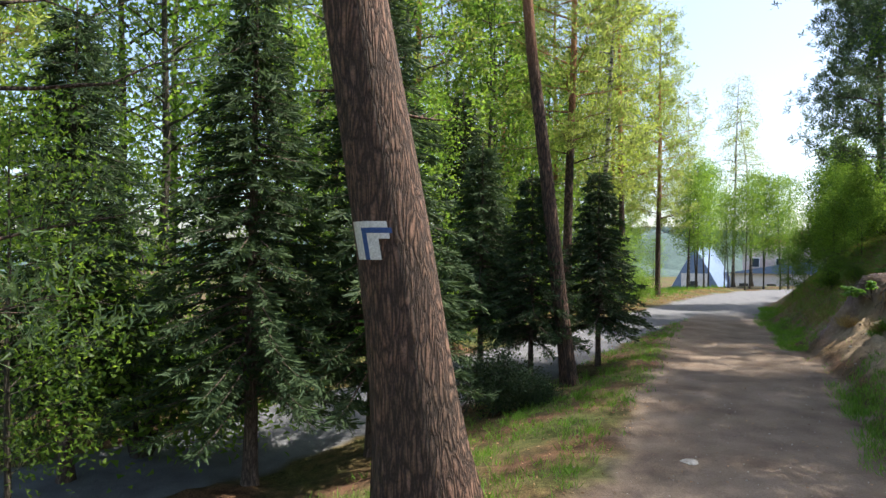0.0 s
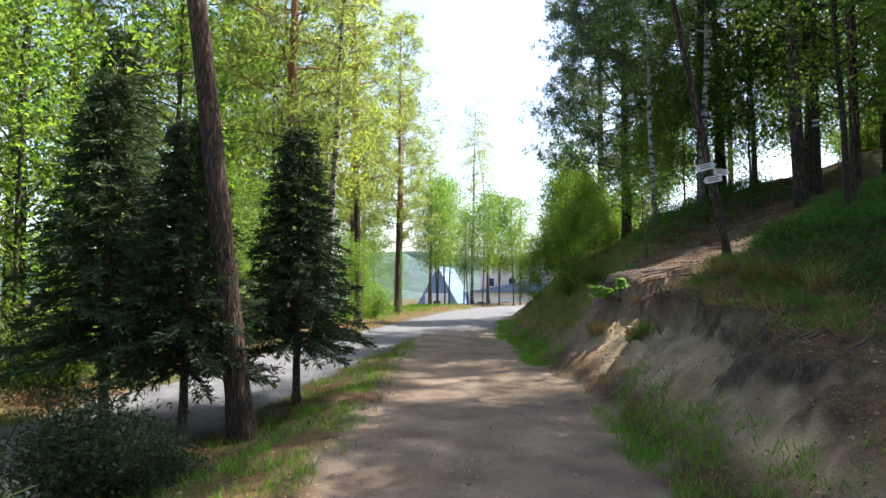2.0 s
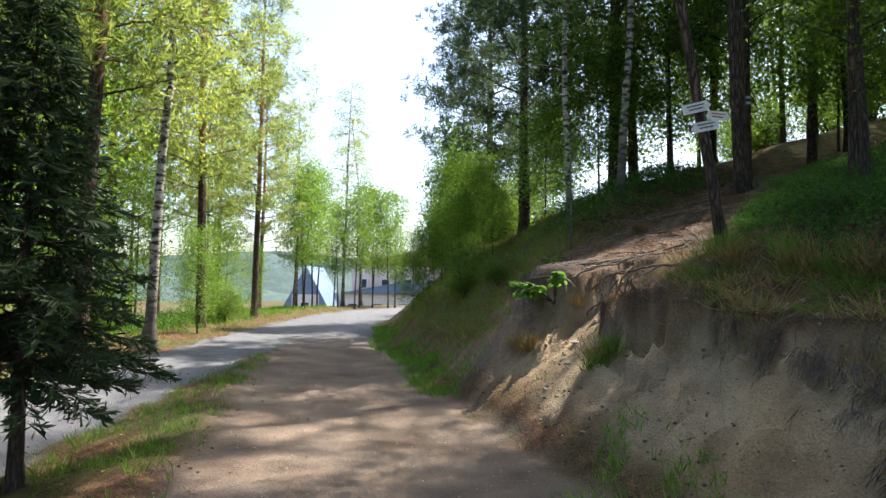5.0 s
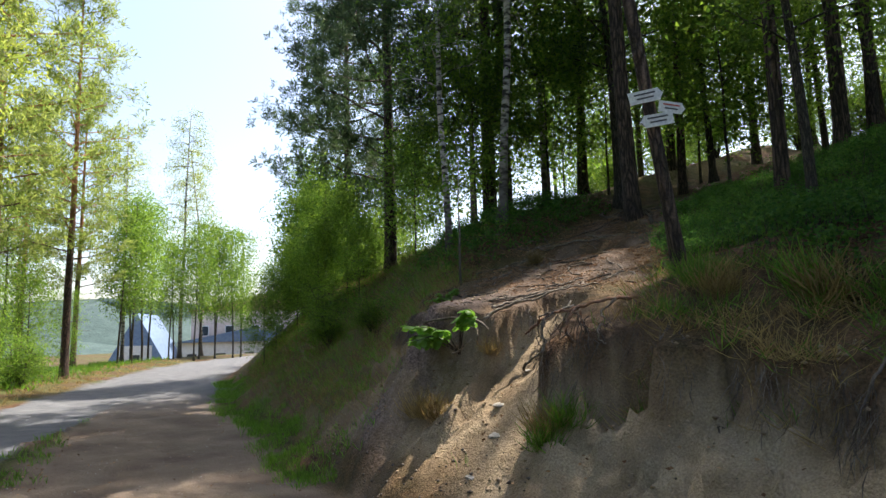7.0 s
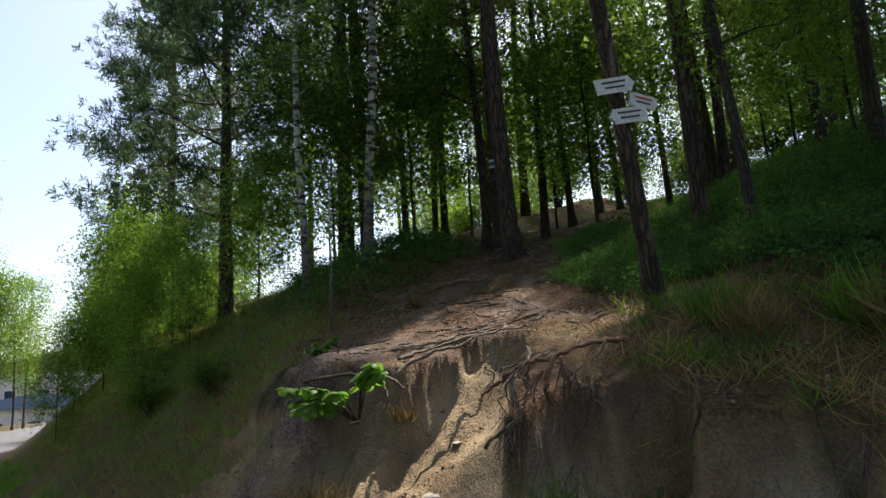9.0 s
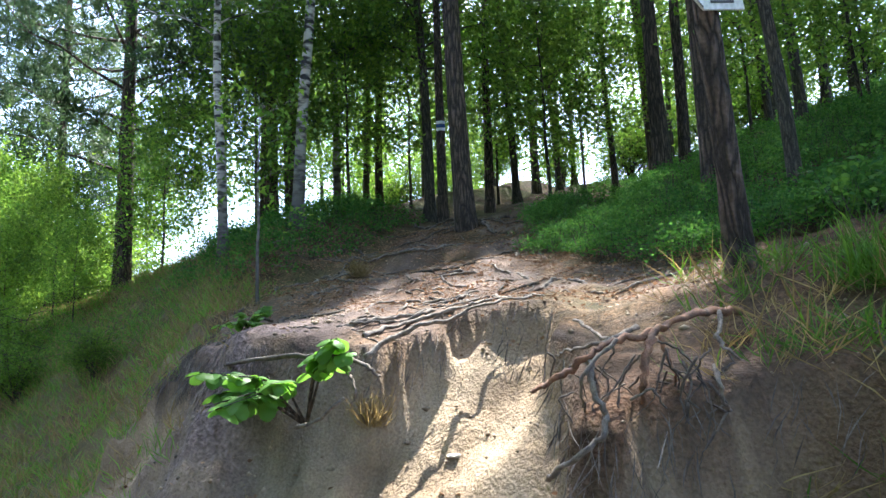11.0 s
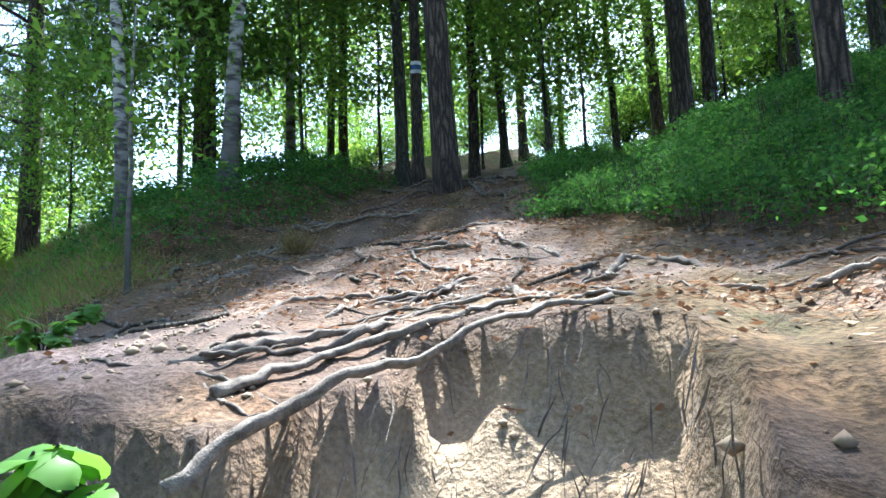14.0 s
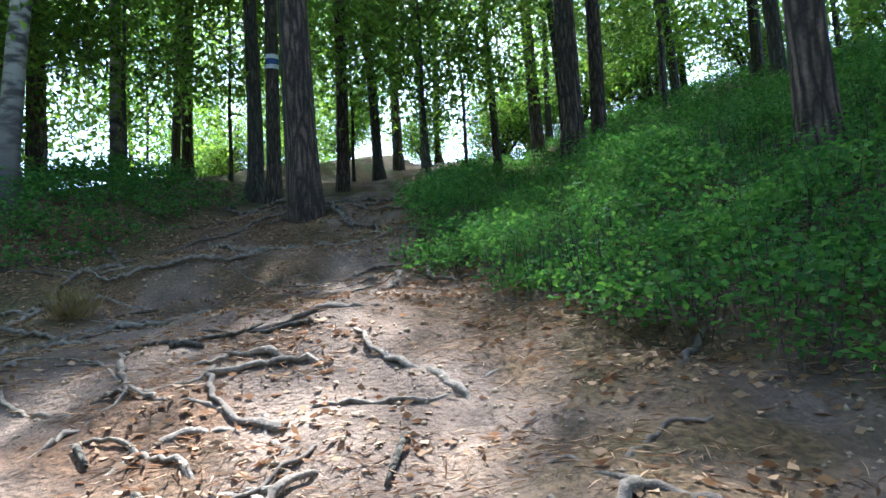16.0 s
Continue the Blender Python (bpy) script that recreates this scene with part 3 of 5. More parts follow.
xs = spaced([(-900, -100, 100), (-100, -30, 8), (-30, -6, 0.9), (-6, 7.0, 0.14), (7.0, 13.5, 0.065), (13.5, 22, 0.14), (22, 45, 0.8), (45, 120, 6), (120, 900, 100)])
ys = spaced([(-900, -100, 100), (-100, -12, 8), (-12, 4, 0.5), (4, 10.5, 0.12), (10.5, 16.8, 0.065), (16.8, 30, 0.16), (30, 60, 0.8), (60, 130, 5), (130, 900, 90)])
gx, gy = np.meshgrid(xs, ys)
gz, masks = ground_parts(gx.ravel(), gy.ravel())
far_off = np.clip(np.hypot(gx.ravel() - 10, gy.ravel() - 15) - 90, 0, 400)
gz = np.maximum(gz, -7.0) * np.clip(1 - far_off / 300, 0, 1) - 7.0 * np.clip(far_off / 300, 0, 1)
nx, ny = len(xs), len(ys)
idx = np.arange(nx * ny).reshape(ny, nx)
quads = np.stack([idx[:-1, :-1], idx[:-1, 1:], idx[1:, 1:], idx[1:, :-1]], -1).reshape(-1, 4)
ground_me = big_mesh("ground", np.stack([gx.ravel(), gy.ravel(), gz], -1), quads, GROUND)
ground_me.polygons.foreach_set("use_smooth", [True] * len(ground_me.polygons))
mossy = np.clip(0.5 + 0.6 * waves(gx.ravel(), gy.ravel(), 2.2, 11), 0, 1) * np.where(masks["dp"] < 0, 0.9, 0.55 * masks["east"] + 0.25)
for key, values in (("road", masks["road"]), ("path", masks["path"]), ("sand", masks["sand"]), ("worn", masks["worn"]), ("humus", masks["humus"]), ("slate", masks["slate"]), ("moss", mossy)):
    at = ground_me.attributes.new(key, "FLOAT", "POINT")
    at.data.foreach_set("value", np.clip(values, 0, 1).astype(np.float32))
ground = tagged(new("ground", ground_me), "woodland ground with a dirt path, an asphalt lane and an eroded sandy bank", "ground", kind="structure")


# ---- trees by the path ----
marked = stand(pine(17, 0.42, 1, lean=(-2.9, -0.2), crown_from=0.42, limbs=30, label="tall reddish pine with a painted trail blaze beside the path"), -0.02, 6.2)
slim = stand(pine(19, 0.175, 2, lean=(-1.6, 0.1), bend=(-0.35, 0), crown_from=0.48, label="slim pine with grey-brown bark on the slope below the path"), 2.75, 13.45)
stand(pine(11, 0.13, 61, crown_from=0.2, reach=3.0, limbs=34, bark_mat=PINE_DARK, needle=PINE_DARK_NEEDLE, label="low-branched pine with spreading boughs beside the path", per=12, size=0.13), -4.7, 5.2)
SPRUCE_LABEL = "young dark green spruce between the path and the lane"
spruce_a = stand(spruce(4.6, 0.07, 3, reach=1.45, label=SPRUCE_LABEL, clear=0.2), 3.62, 14.8)
spruce_b = stand(spruce(7.5, 0.11, 5, reach=2.1, label="large dark spruce beside the lane", clear=0.16, whorls=30, per=30), -1.0, 9.7)
another(spruce_a, 1.95, 13.9, 80, 1.0)
another(spruce_a, 0.9, 14.6, 190, 1.15)
another(spruce_b, -2.6, 8.9, 120, 0.95)
another(spruce_b, -5.2, 9.0, 20, 0.9)
another(spruce_b, 0.6, 19.3, 220, 0.95)
sign_tree = stand(pine(15, 0.064, 4, lean=(-2.3, 0.4), bend=(-0.4, 0.1), crown_from=0.36, reach=3.0, limbs=44, bark_mat=PINE_DARK, needle=PINE_DARK_NEEDLE, label="leaning pine on top of the bank carrying three trail signs", per=12, size=0.19), 10.25, 12.30)

# ---- the wood beyond the lane ----
rng = random.Random(77)
PINE_FAR = "tall pine with orange upper bark beyond the lane"
pine_a = stand(pine(21, 0.2, 11, lean=(0.4, 0.2), crown_from=0.26, reach=3.3, limbs=46, label=PINE_FAR, size=0.32, per=7), 4.7, 24.3)
for x, y, s, a in ((8.9, 31.5, 0.85, 140), (12.6, 37.5, 0.8, 30), (-1.0, 24, 0.95, 250), (-7.5, 9.0, 0.62, 80), (11.0, 41, 0.85, 200), (3, 34, 0.9, 300), (15.0, 44.5, 0.7, 10), (-12, 14, 0.9, 60), (6.6, 37, 0.95, 90), (1.5, 42, 1.0, 20), (6.5, 47, 0.95, 170), (10.5, 50, 0.9, 250), (-6, 34, 1.0, 330), (14.5, 52, 0.8, 40)):
    another(pine_a, x, y, a, s)
birch_a = stand(broadleaf(18, 0.14, 12, lean=(1.3, 0), bend=(-0.3, 0), crown_from=0.3, reach=2.6, limbs=34, bark_mat=BIRCH_BARK, leaves=BIRCH_LEAF, label="slender birch with white bark beside the lane", name="birch_tree", hang=0.7, droop=0.6, per=16, size=0.11), 6.4, 25.9)
for x, y, s, a in ((-3.5, 18, 1.0, 90), (0.5, 28, 0.95, 200), (24.5, 54, 1.0, 45), (27.5, 57, 0.9, 145), (20, 52, 0.85, 240), (7.8, 34.5, 1.0, 10), (-8, 19, 1.0, 300)):
    another(birch_a, x, y, a, s)
OAK_LABEL = "leafy broadleaf tree in the wood"
oak_a = stand(broadleaf(13, 0.13, 13, crown_from=0.13, reach=2.9, limbs=38, label=OAK_LABEL, per=12, size=0.17, spread=0.34), -6.4, 14.8)
oak_b = stand(broadleaf(8, 0.07, 14, crown_from=0.12, reach=2.0, limbs=32, label="young leafy tree in the wood", per=14, size=0.12, spread=0.3), -2.6, 15.9)
for x, y, s, a in ((-9, 10.5, 0.9, 60), (-8, 16, 1.1, 10), (-1.2, 19.6, 1.0, 100), (1.6, 23.0, 0.9, 170), (-12, 11, 1.0, 0), (-4.5, 19, 1.2, 33), (-11, 5, 0.9, 99), (2.2, 28, 1.1, 222), (-3, 27, 1.2, 20), (5.2, 31, 0.9, 310), (-14, 20, 1.2, 140), (-8, 27, 1.3, 200), (4.0, 38.5, 1.1, 10), (8.4, 45, 0.9, 80), (-2, 44, 1.2, 150), (12.6, 47, 0.7, 230), (5.0, 54, 1.1, 290), (15.5, 57, 0.9, 20)):
    another(oak_a, x, y, a, s)
for x, y, s, a in ((-6.4, 11.9, 0.7, 0), (-0.7, 17.0, 0.8, 120), (3.0, 21.6, 0.55, 300), (4.4, 27.0, 0.6, 30), (6.6, 30.0, 0.6, 130), (9.6, 35.5, 0.5, 210), (12.0, 40.0, 0.5, 60), (14.0, 42.5, 0.45, 160), (-4.8, 7.2, 0.6, 90), (8.2, 28.8, 0.4, 40)):
    another(oak_b, x, y, a, s)
thin = stand(broadleaf(8.5, 0.06, 15, crown_from=0.3, reach=1.3, limbs=26, label="thin young tree at the crest of the lane", per=12, size=0.12), 17.6, 46.0)
for k in range(13):
    another(thin, 18.4 + k * 1.0 + rng.uniform(-0.5, 0.5), 47.4 + k * 0.72 + rng.uniform(-0.9, 0.9), rng.uniform(0, 360), rng.uniform(0.75, 1.2))


def bush(h, r, seed, label, leaves, stems=9, per=14, size=0.08, limbs=7, name="bush"):
    """A many-stemmed bush, leafy from the ground up."""
    rg, nr = random.Random(seed), np.random.RandomState(seed)
    tubes, tips = [], []
    for k in range(stems):
        a, lean = k * 2.4, rg.uniform(0.3, 1.0) * r
        line = stem_line(h * rg.uniform(0.35, 1.0), (lean * math.cos(a), lean * math.sin(a)), (0.1 * math.sin(a), 0.1), rg, 6, 0.06)
        tubes.append(tube(line, [0.018 * h * (1 - 0.8 * i / 5) for i in range(6)], 5, False))
        t2, p2 = limbs_and_tips(line, rg, limbs, 0.15, 0.97, lambda t: 0.38 * h, 0.35, 0.008 * h, 0.15, 4, 2)
        tubes += t2
        tips += p2
    ob = tagged(new(name), label, "bush")
    tagged(placed("branchwork", mesh_of("branchwork", *join(tubes), OAK_BARK), ob), kind="stuff")
    placed("foliage", leaf_cloud(tips, nr, per, 0.10 * h, size, size * 0.62, leaves, 0.0, "foliage"), ob)
    return ob


bush_a = stand(bush(3.4, 1.3, 31, "dense green bush at the foot of the grassy bank", OAK_LEAF, per=11, size=0.125), 22.4, 33.0, 0, 1.0)
for x, y, s, a in ((12.8, 21.0, 0.26, 15), (13.8, 22.6, 0.32, 200), (12.4, 19.2, 0.2, 330), (18.6, 30.4, 0.6, 100), (21.5, 34, 1.0, 250), (19.0, 27.5, 0.65, 130), (30, 19, 0.8, 70), (31, 14, 0.8, 140), (33, 22, 0.9, 290), (34, 17, 0.8, 10), (33, 11, 1.1, 100), (31, 9.0, 1.1, 30), (29.5, 6.5, 1.1, 210), (32, 13.0, 1.0, 330), (24, 5.5, 0.9, 230), (27.5, 21.8, 0.7, 33), (35, 27, 1.0, 40), (-4.6, 9.9, 1.0, 10), (-3.3, 13.9, 0.6, 70), (0.2, 16.9, 0.5, 150), (25, 39, 1.0, 0), (21.5, 29, 0.8, 310), (5.2, 28.3, 0.55, 45), (10.4, 34.0, 0.5, 95)):
    another(bush_a, x, y, a, s)
dark_bush = stand(bush(1.2, 0.55, 32, "low dark green bush on the slope above the lane", SPRUCE_NEEDLE, stems=8, size=0.06, per=12), 1.05, 11.7)
another(dark_bush, 1.75, 11.4, 130, 0.55)
bare = new("bare_twigs")
tagged(bare, "dark leafless twigs rising from the slope above the lane", "twigs")
for k in range(4):
    rg = random.Random(40 + k)
    line = [Vector((0.12 * k, 0.05 * k, -0.1)) + Vector((rg.uniform(-0.12, 0.12) * i, rg.uniform(-0.05, 0.05) * i, 0.27 * i)) for i in range(7)]
    placed("twig", mesh_of("twig", *tube(line, [0.016 * (1 - 0.8 * i / 6) for i in range(7)], 5), OAK_BARK), bare)
stand(bare, 0.1, 11.2)

# ---- the wood on the hill ----
dark_pine = stand(pine(16, 0.2, 21, crown_from=0.16, reach=3.6, limbs=54, bark_mat=PINE_DARK, needle=PINE_DARK_NEEDLE, label="dark spreading pine on the grassy edge of the hill", size=0.24, per=21), 17.5, 24.3)
another(dark_pine, 21.5, 31.5, 100, 1.0)
another(dark_pine, 17.5, 20.4, 220, 1.0)
HILL_PINE = "tall pine on the wooded hill"
hill_pine = stand(pine(20, 0.165, 22, crown_from=0.42, lean=(-0.5, 0.5), limbs=30, bark_mat=PINE_DARK, label=HILL_PINE, size=0.22, per=10), 16.1, 15.70)
rough_pine = stand(pine(18, 0.092, 23, crown_from=0.4, lean=(-0.3, -0.2), limbs=30, bark_mat=PINE_DARK, label="rough-barked pine among bilberry shrubs", size=0.2, per=12), 13.22, 12.24)
hill_oak = stand(broadleaf(14, 0.11, 24, lean=(0.3, 0.2), crown_from=0.22, reach=3.0, limbs=40, label="slender broadleaf tree on the wooded hill", per=12, size=0.14, spread=0.36), 18.45, 17.2)
low_oak = stand(broadleaf(5.5, 0.04, 25, crown_from=0.2, reach=1.8, limbs=26, label="young leafy tree on the wooded hill", per=18, size=0.12, spread=0.3), 19.2, 14.9)
hill_birch = stand(broadleaf(15, 0.105, 26, lean=(0.5, -0.5), crown_from=0.3, reach=2.4, limbs=32, bark_mat=BIRCH_BARK, leaves=OAK_LEAF, label="birch with dark-scarred white bark on the hill", name="birch_tree", hang=0.5, droop=0.4, per=14, size=0.12), 15.45, 18.40)
another(hill_birch, 14.3, 18.9, 140, 0.75)
another(hill_birch, 18.9, 19.6, 250, 0.9)
blazed = another(hill_pine, 18.2, 16.85, 80, 0.62)
for x, y, s, a in ((19.6, 12.75, 1.0, 60), (20.1, 12.3, 0.75, 130), (20.7, 16.6, 0.7, 200), (17.9, 20.1, 0.8, 280), (18.6, 20.6, 0.75, 20), (24.5, 18.5, 0.9, 110), (26, 13, 1.0, 0), (16.2, 9.0, 0.9, 230)):
    another(hill_pine, x, y, a, s)
# some copies south of y = 11 are added, partly unseen, to shade the hillside
for x, y, s, a in ((12.2, 11.68, 0.55, 20), (21.8, 16.2, 0.9, 60), (24.1, 14.0, 0.85, 100), (22.6, 12.6, 0.8, 10), (20.6, 19.4, 0.95, 190), (23, 21, 1.0, 280), (17.5, 10.6, 0.8, 330), (14.8, 9.4, 0.9, 45), (27, 16, 1.0, 77), (12.4, 9.6, 0.8, 160), (11.6, 8.2, 0.9, 60), (13.6, 10.4, 0.8, 200), (10.4, 6.8, 0.9, 310), (18.5, 8.0, 0.95, 15), (20.5, 6.0, 1.0, 140), (23.5, 10.2, 0.9, 75), (27.5, 9.5, 1.0, 190), (30, 12.5, 1.0, 260), (31, 8, 1.05, 20), (15.0, 7.2, 0.9, 300), (21, 9.5, 0.9, 220), (26.5, 20.5, 1.0, 150), (12.0, 5.5, 0.95, 20), (16, 5, 1.0, 110), (25, 8, 1.0, 250)):
    another(hill_oak, x, y, a, s)
for x, y, s, a in ((14.8, 24.2, 0.42, 80), (15.6, 26.4, 0.5, 300), (13.9, 25.4, 0.36, 120), (17.0, 27.0, 0.65, 260), (18.0, 28.6, 0.9, 10), (17.6, 18.6, 0.9, 30), (21.5, 14.5, 0.9, 120), (23.0, 17.0, 1.0, 200), (19.8, 18.2, 0.9, 310), (16.0, 19.6, 0.8, 80), (22.0, 10.8, 1.0, 150), (18.6, 9.4, 0.9, 240), (15.2, 10.4, 0.7, 0), (25.5, 11.4, 1.0, 60), (13.2, 7.6, 0.9, 290), (10.6, 8.6, 0.8, 190), (24.6, 22.6, 1.1, 40), (27.6, 18.4, 1.1, 100), (20.2, 22.5, 1.0, 330), (16.6, 22.3, 0.7, 210), (15.3, 23.6, 0.5, 20), (16.2, 25.8, 0.65, 110), (17.2, 28.2, 0.75, 200), (15.2, 26.9, 0.45, 290), (18.6, 29.6, 0.8, 50), (14.4, 22.0, 0.35, 160)):
    another(low_oak, x, y, a, s)
for k in range(20):
    x, y = rng.uniform(27, 46), rng.uniform(0, 36)
    another((hill_pine, hill_oak, hill_oak, low_oak)[k % 4], x, y, rng.uniform(0, 360), rng.uniform(0.9, 1.25))
# unseen trees beside and behind the camera's start, added to shade path and bank
for x, y, a in ((9.5, 3.5, 0), (8.5, 0, 120), (12, 1, 200), (7, -4, 60), (-5, 2, 180), (-7, -3, 30), (-3.5, -7, 250), (5, -9, 90)):
    another(hill_oak, x, y, a, 1.0)
sapling = stand(broadleaf(2.3, 0.022, 27, crown_from=0.45, reach=0.6, limbs=9, bark_mat=BIRCH_BARK, label="thin pale-stemmed sapling at the edge of the worn ground", per=3, size=0.08, name="sapling"), 12.2, 16.75)

# ---- undergrowth ----
def heights(x, y):
    return ground_parts(np.asarray(x, float), np.asarray(y, float))[0]


def scatter(n, x0, x1, y0, y1, keep, seed):
    """Random places in a box where keep(x, y, masks) allows, with their heights."""
    r = np.random.RandomState(seed)
    x, y = r.uniform(x0, x1, n), r.uniform(y0, y1, n)
    z, m = ground_parts(x, y)
    ok = keep(x, y, m) > r.uniform(0, 1, n)
    return x[ok], y[ok], z[ok], r


def grass(name, label, x0, x1, y0, y1, n, keep, mat, length=0.16, width=0.008, seed=1, lean=0.5, clump=6):
    x, y, z, r = scatter(n, x0, x1, y0, y1, keep, seed)
    k = clump
    x, y, z = (np.repeat(v, k) for v in (x, y, z))
    x, y = x + r.normal(size=len(x)) * 0.035, y + r.normal(size=len(y)) * 0.035
    w = np.stack([r.normal(size=len(x)) * lean, r.normal(size=len(x)) * lean, np.ones(len(x))], 1)
    v, f = blades(np.stack([x, y, z - 0.015], 1), w, length, width, r, 0.12)
    return tagged(new(name, big_mesh(name, v, f, mat)), label, "grass", kind="stuff")


fade = fade_in

grass("verge_grass", "short green grass along the foot of the bank", 4.5, 16, 3, 31, 60000, lambda x, y, m: fade(m["u"], -0.42, -0.1, 0.35, 0.75) * np.where((y > 11.9) & (y < 15.8), 0.03, 1) * np.clip(0.75 + 0.9 * waves(x, y, 1.5, 31), 0, 1), GRASS, 0.15, 0.008, 2)
grass("slope_grass", "green grass on the slope between path and lane", -3, 12, 4, 30, 26000, lambda x, y, m: fade(-m["dp"], 1.35, 1.75, 3.6, 5.0) * ease(m["dr"], 1.1, 1.5) * np.clip(0.55 + waves(x, y, 1.4, 32), 0, 1), GRASS, 0.14, 0.009, 3)
grass("lane_verge_grass", "dry yellow-green grass beyond the lane", -8, 22, 8, 50, 16000, lambda x, y, m: fade(-m["dr"], 1.25, 1.5, 3.0, 5.0) * 0.9, DRY_GRASS, 0.15, 0.010, 4)
grass("weeds", "low green weeds at the edge of the wood beyond the lane", -8, 22, 8, 50, 14000, lambda x, y, m: fade(-m["dr"], 2.0, 3.5, 6.0, 9.0), GRASS, 0.3, 0.03, 5, 0.7, 5)
grass("bank_grass", "long mixed grass on the slope beside the worn ground", 8.8, 20, 14.8, 30, 26000, lambda x, y, m: ease(m["u"], 0.5, 1.2) * ease(y - 0.55 * (x - 10), 15.3, 16.6) * 0.8 * (1 - m["worn"]), GRASS, 0.19, 0.007, 6, 0.8, 5)
grass("bank_dry_grass", "dry straw-coloured grass on the slope", 8.8, 20, 14.8, 30, 34000, lambda x, y, m: ease(m["u"], 0.4, 1.0) * ease(y - 0.55 * (x - 10), 15.2, 16.4) * 0.6 * (1 - m["worn"]), DRY_GRASS, 0.22, 0.006, 7, 0.9, 5)
grass("lip_grass", "tufted grass along the top edge of the bank", 7.5, 13, 5, 13, 9000, lambda x, y, m: fade(m["u"], 1.3, 1.6, 2.2, 2.9) * np.clip(0.3 + waves(x, y, 0.9, 33), 0, 1) * (1 - ease(y, 12.3, 12.8)), GRASS, 0.22, 0.007, 8, 0.9, 7)
grass("lip_dry_grass", "dry grass hanging over the top edge of the bank", 7.5, 13, 5, 13, 9000, lambda x, y, m: fade(m["u"], 1.2, 1.5, 2.0, 2.6) * np.clip(0.25 + waves(x, y, 0.8, 34), 0, 1) * (1 - ease(y, 12.3, 12.8)), DRY_GRASS, 0.25, 0.006, 9, 1.1, 7)


def shrub_keep(x, y, m):
    edge = 12.85 + 0.3 * ease(x, 11.5, 12.3) + 0.42 * np.clip(x - 11.6, 0, 3) + 0.10 * np.clip(x - 14.6, 0, 4) + 0.12 * waves(x, y, 1.0, 41)
    return (1 - ease(y - edge, -0.15, 0.05)) * ease(x - 10.9 - 0.35 * np.clip(11.5 - y, 0, 5), -0.1, 0.4) * np.clip(0.85 + waves(x, y, 1.3, 42), 0.6, 1)


def shrubs(name, label, x0, x1, y0, y1, n, keep, seed, tall=0.34, size=0.035, per=16):
    """Low leafy shrubs: thin stems with many small leaves in flat sprays."""
    x, y, z, r = scatter(n, x0, x1, y0, y1, keep, seed)
    k = len(x)
    tall = tall * np.clip(0.75 + 0.45 * waves(x, y, 0.8, 43), 0.35, 1.3)
    lean = r.normal(size=(k, 2)) * 0.25
    t = np.sqrt(r.uniform(0.12, 1, (k, per)))
    h = t * tall[:, None]
    cx = x[:, None] + lean[:, :1] * h + r.normal(size=(k, per)) * 0.055 * (0.5 + t)
    cy = y[:, None] + lean[:, 1:] * h + r.normal(size=(k, per)) * 0.055 * (0.5 + t)
    c = np.stack([cx, cy, z[:, None] + h], -1).reshape(-1, 3)
    w = np.stack([r.normal(size=k * per), r.normal(size=k * per), r.normal(size=k * per) * 0.35 + 0.1], 1)
    v, f = blades(c, w, size, size * 0.6, r, 0.12)
    ob = tagged(new(name, big_mesh(name, v, f, SHRUB_LEAF)), label, "shrubs", kind="stuff")
    base = np.stack([x, y, z - 0.02], 1)
    top = np.stack([lean[:, 0] * tall, lean[:, 1] * tall, tall], 1)
    v, f = blades(base, top, 0.3, 0.006, r, 0.0)
    placed("stems", big_mesh("stems", v, f, OAK_BARK), ob)
    tagged(ob.children[0], kind="stuff")
    return ob


shrubs("bilberry_shrubs", "dense bright green bilberry shrubs covering the hillside", 10.6, 17.5, 9.5, 15.0, 18000, shrub_keep, 51, 0.29, 0.030, 20)
shrubs("bilberry_cover", "bilberry cover among the trees higher up", 16.5, 32, 2, 15.5, 6500, lambda x, y, m: shrub_keep(x, y, m) * 0.9, 52, 0.32, 0.05, 14)
shrubs("bilberry_mound", "bilberry shrubs on the mound under the birch", 12.8, 20, 16.6, 22, 3600, lambda x, y, m: ease(y - 0.0 * x, 16.9, 17.5) * (1 - ease(np.hypot(x - 15.8, (y - 18.3) * 1.2), 1.6, 2.8)), 53, 0.38, 0.05, 14)
shrubs("bilberry_edge", "dark low shrubs behind the edge of the bank", 8.2, 12, 4.5, 11.8, 4500, lambda x, y, m: ease(m["u"], 2.1, 2.8) * 0.9, 54, 0.36, 0.045, 13)
shrubs("brambles", "leafy weeds under the trees beyond the lane", -10, 14, 9, 40, 5000, lambda x, y, m: fade(-m["dr"], 2.2, 3.2, 9, 14), 55, 0.5, 0.08, 10)


def litter(name, label, x0, x1, y0, y1, n, keep, seed, size=0.05, mat=None, slim=0.55):
    x, y, z, r = scatter(n, x0, x1, y0, y1, keep, seed)
    w = np.stack([r.normal(size=len(x)), r.normal(size=len(x)), r.normal(size=len(x)) * 0.12], 1)
    v, f = blades(np.stack([x, y, z + 0.006], 1), w, size, size * slim, r, 0.06)
    return tagged(new(name, big_mesh(name, v, f, mat or DEAD_LEAF)), label, "leaf litter", kind="stuff")


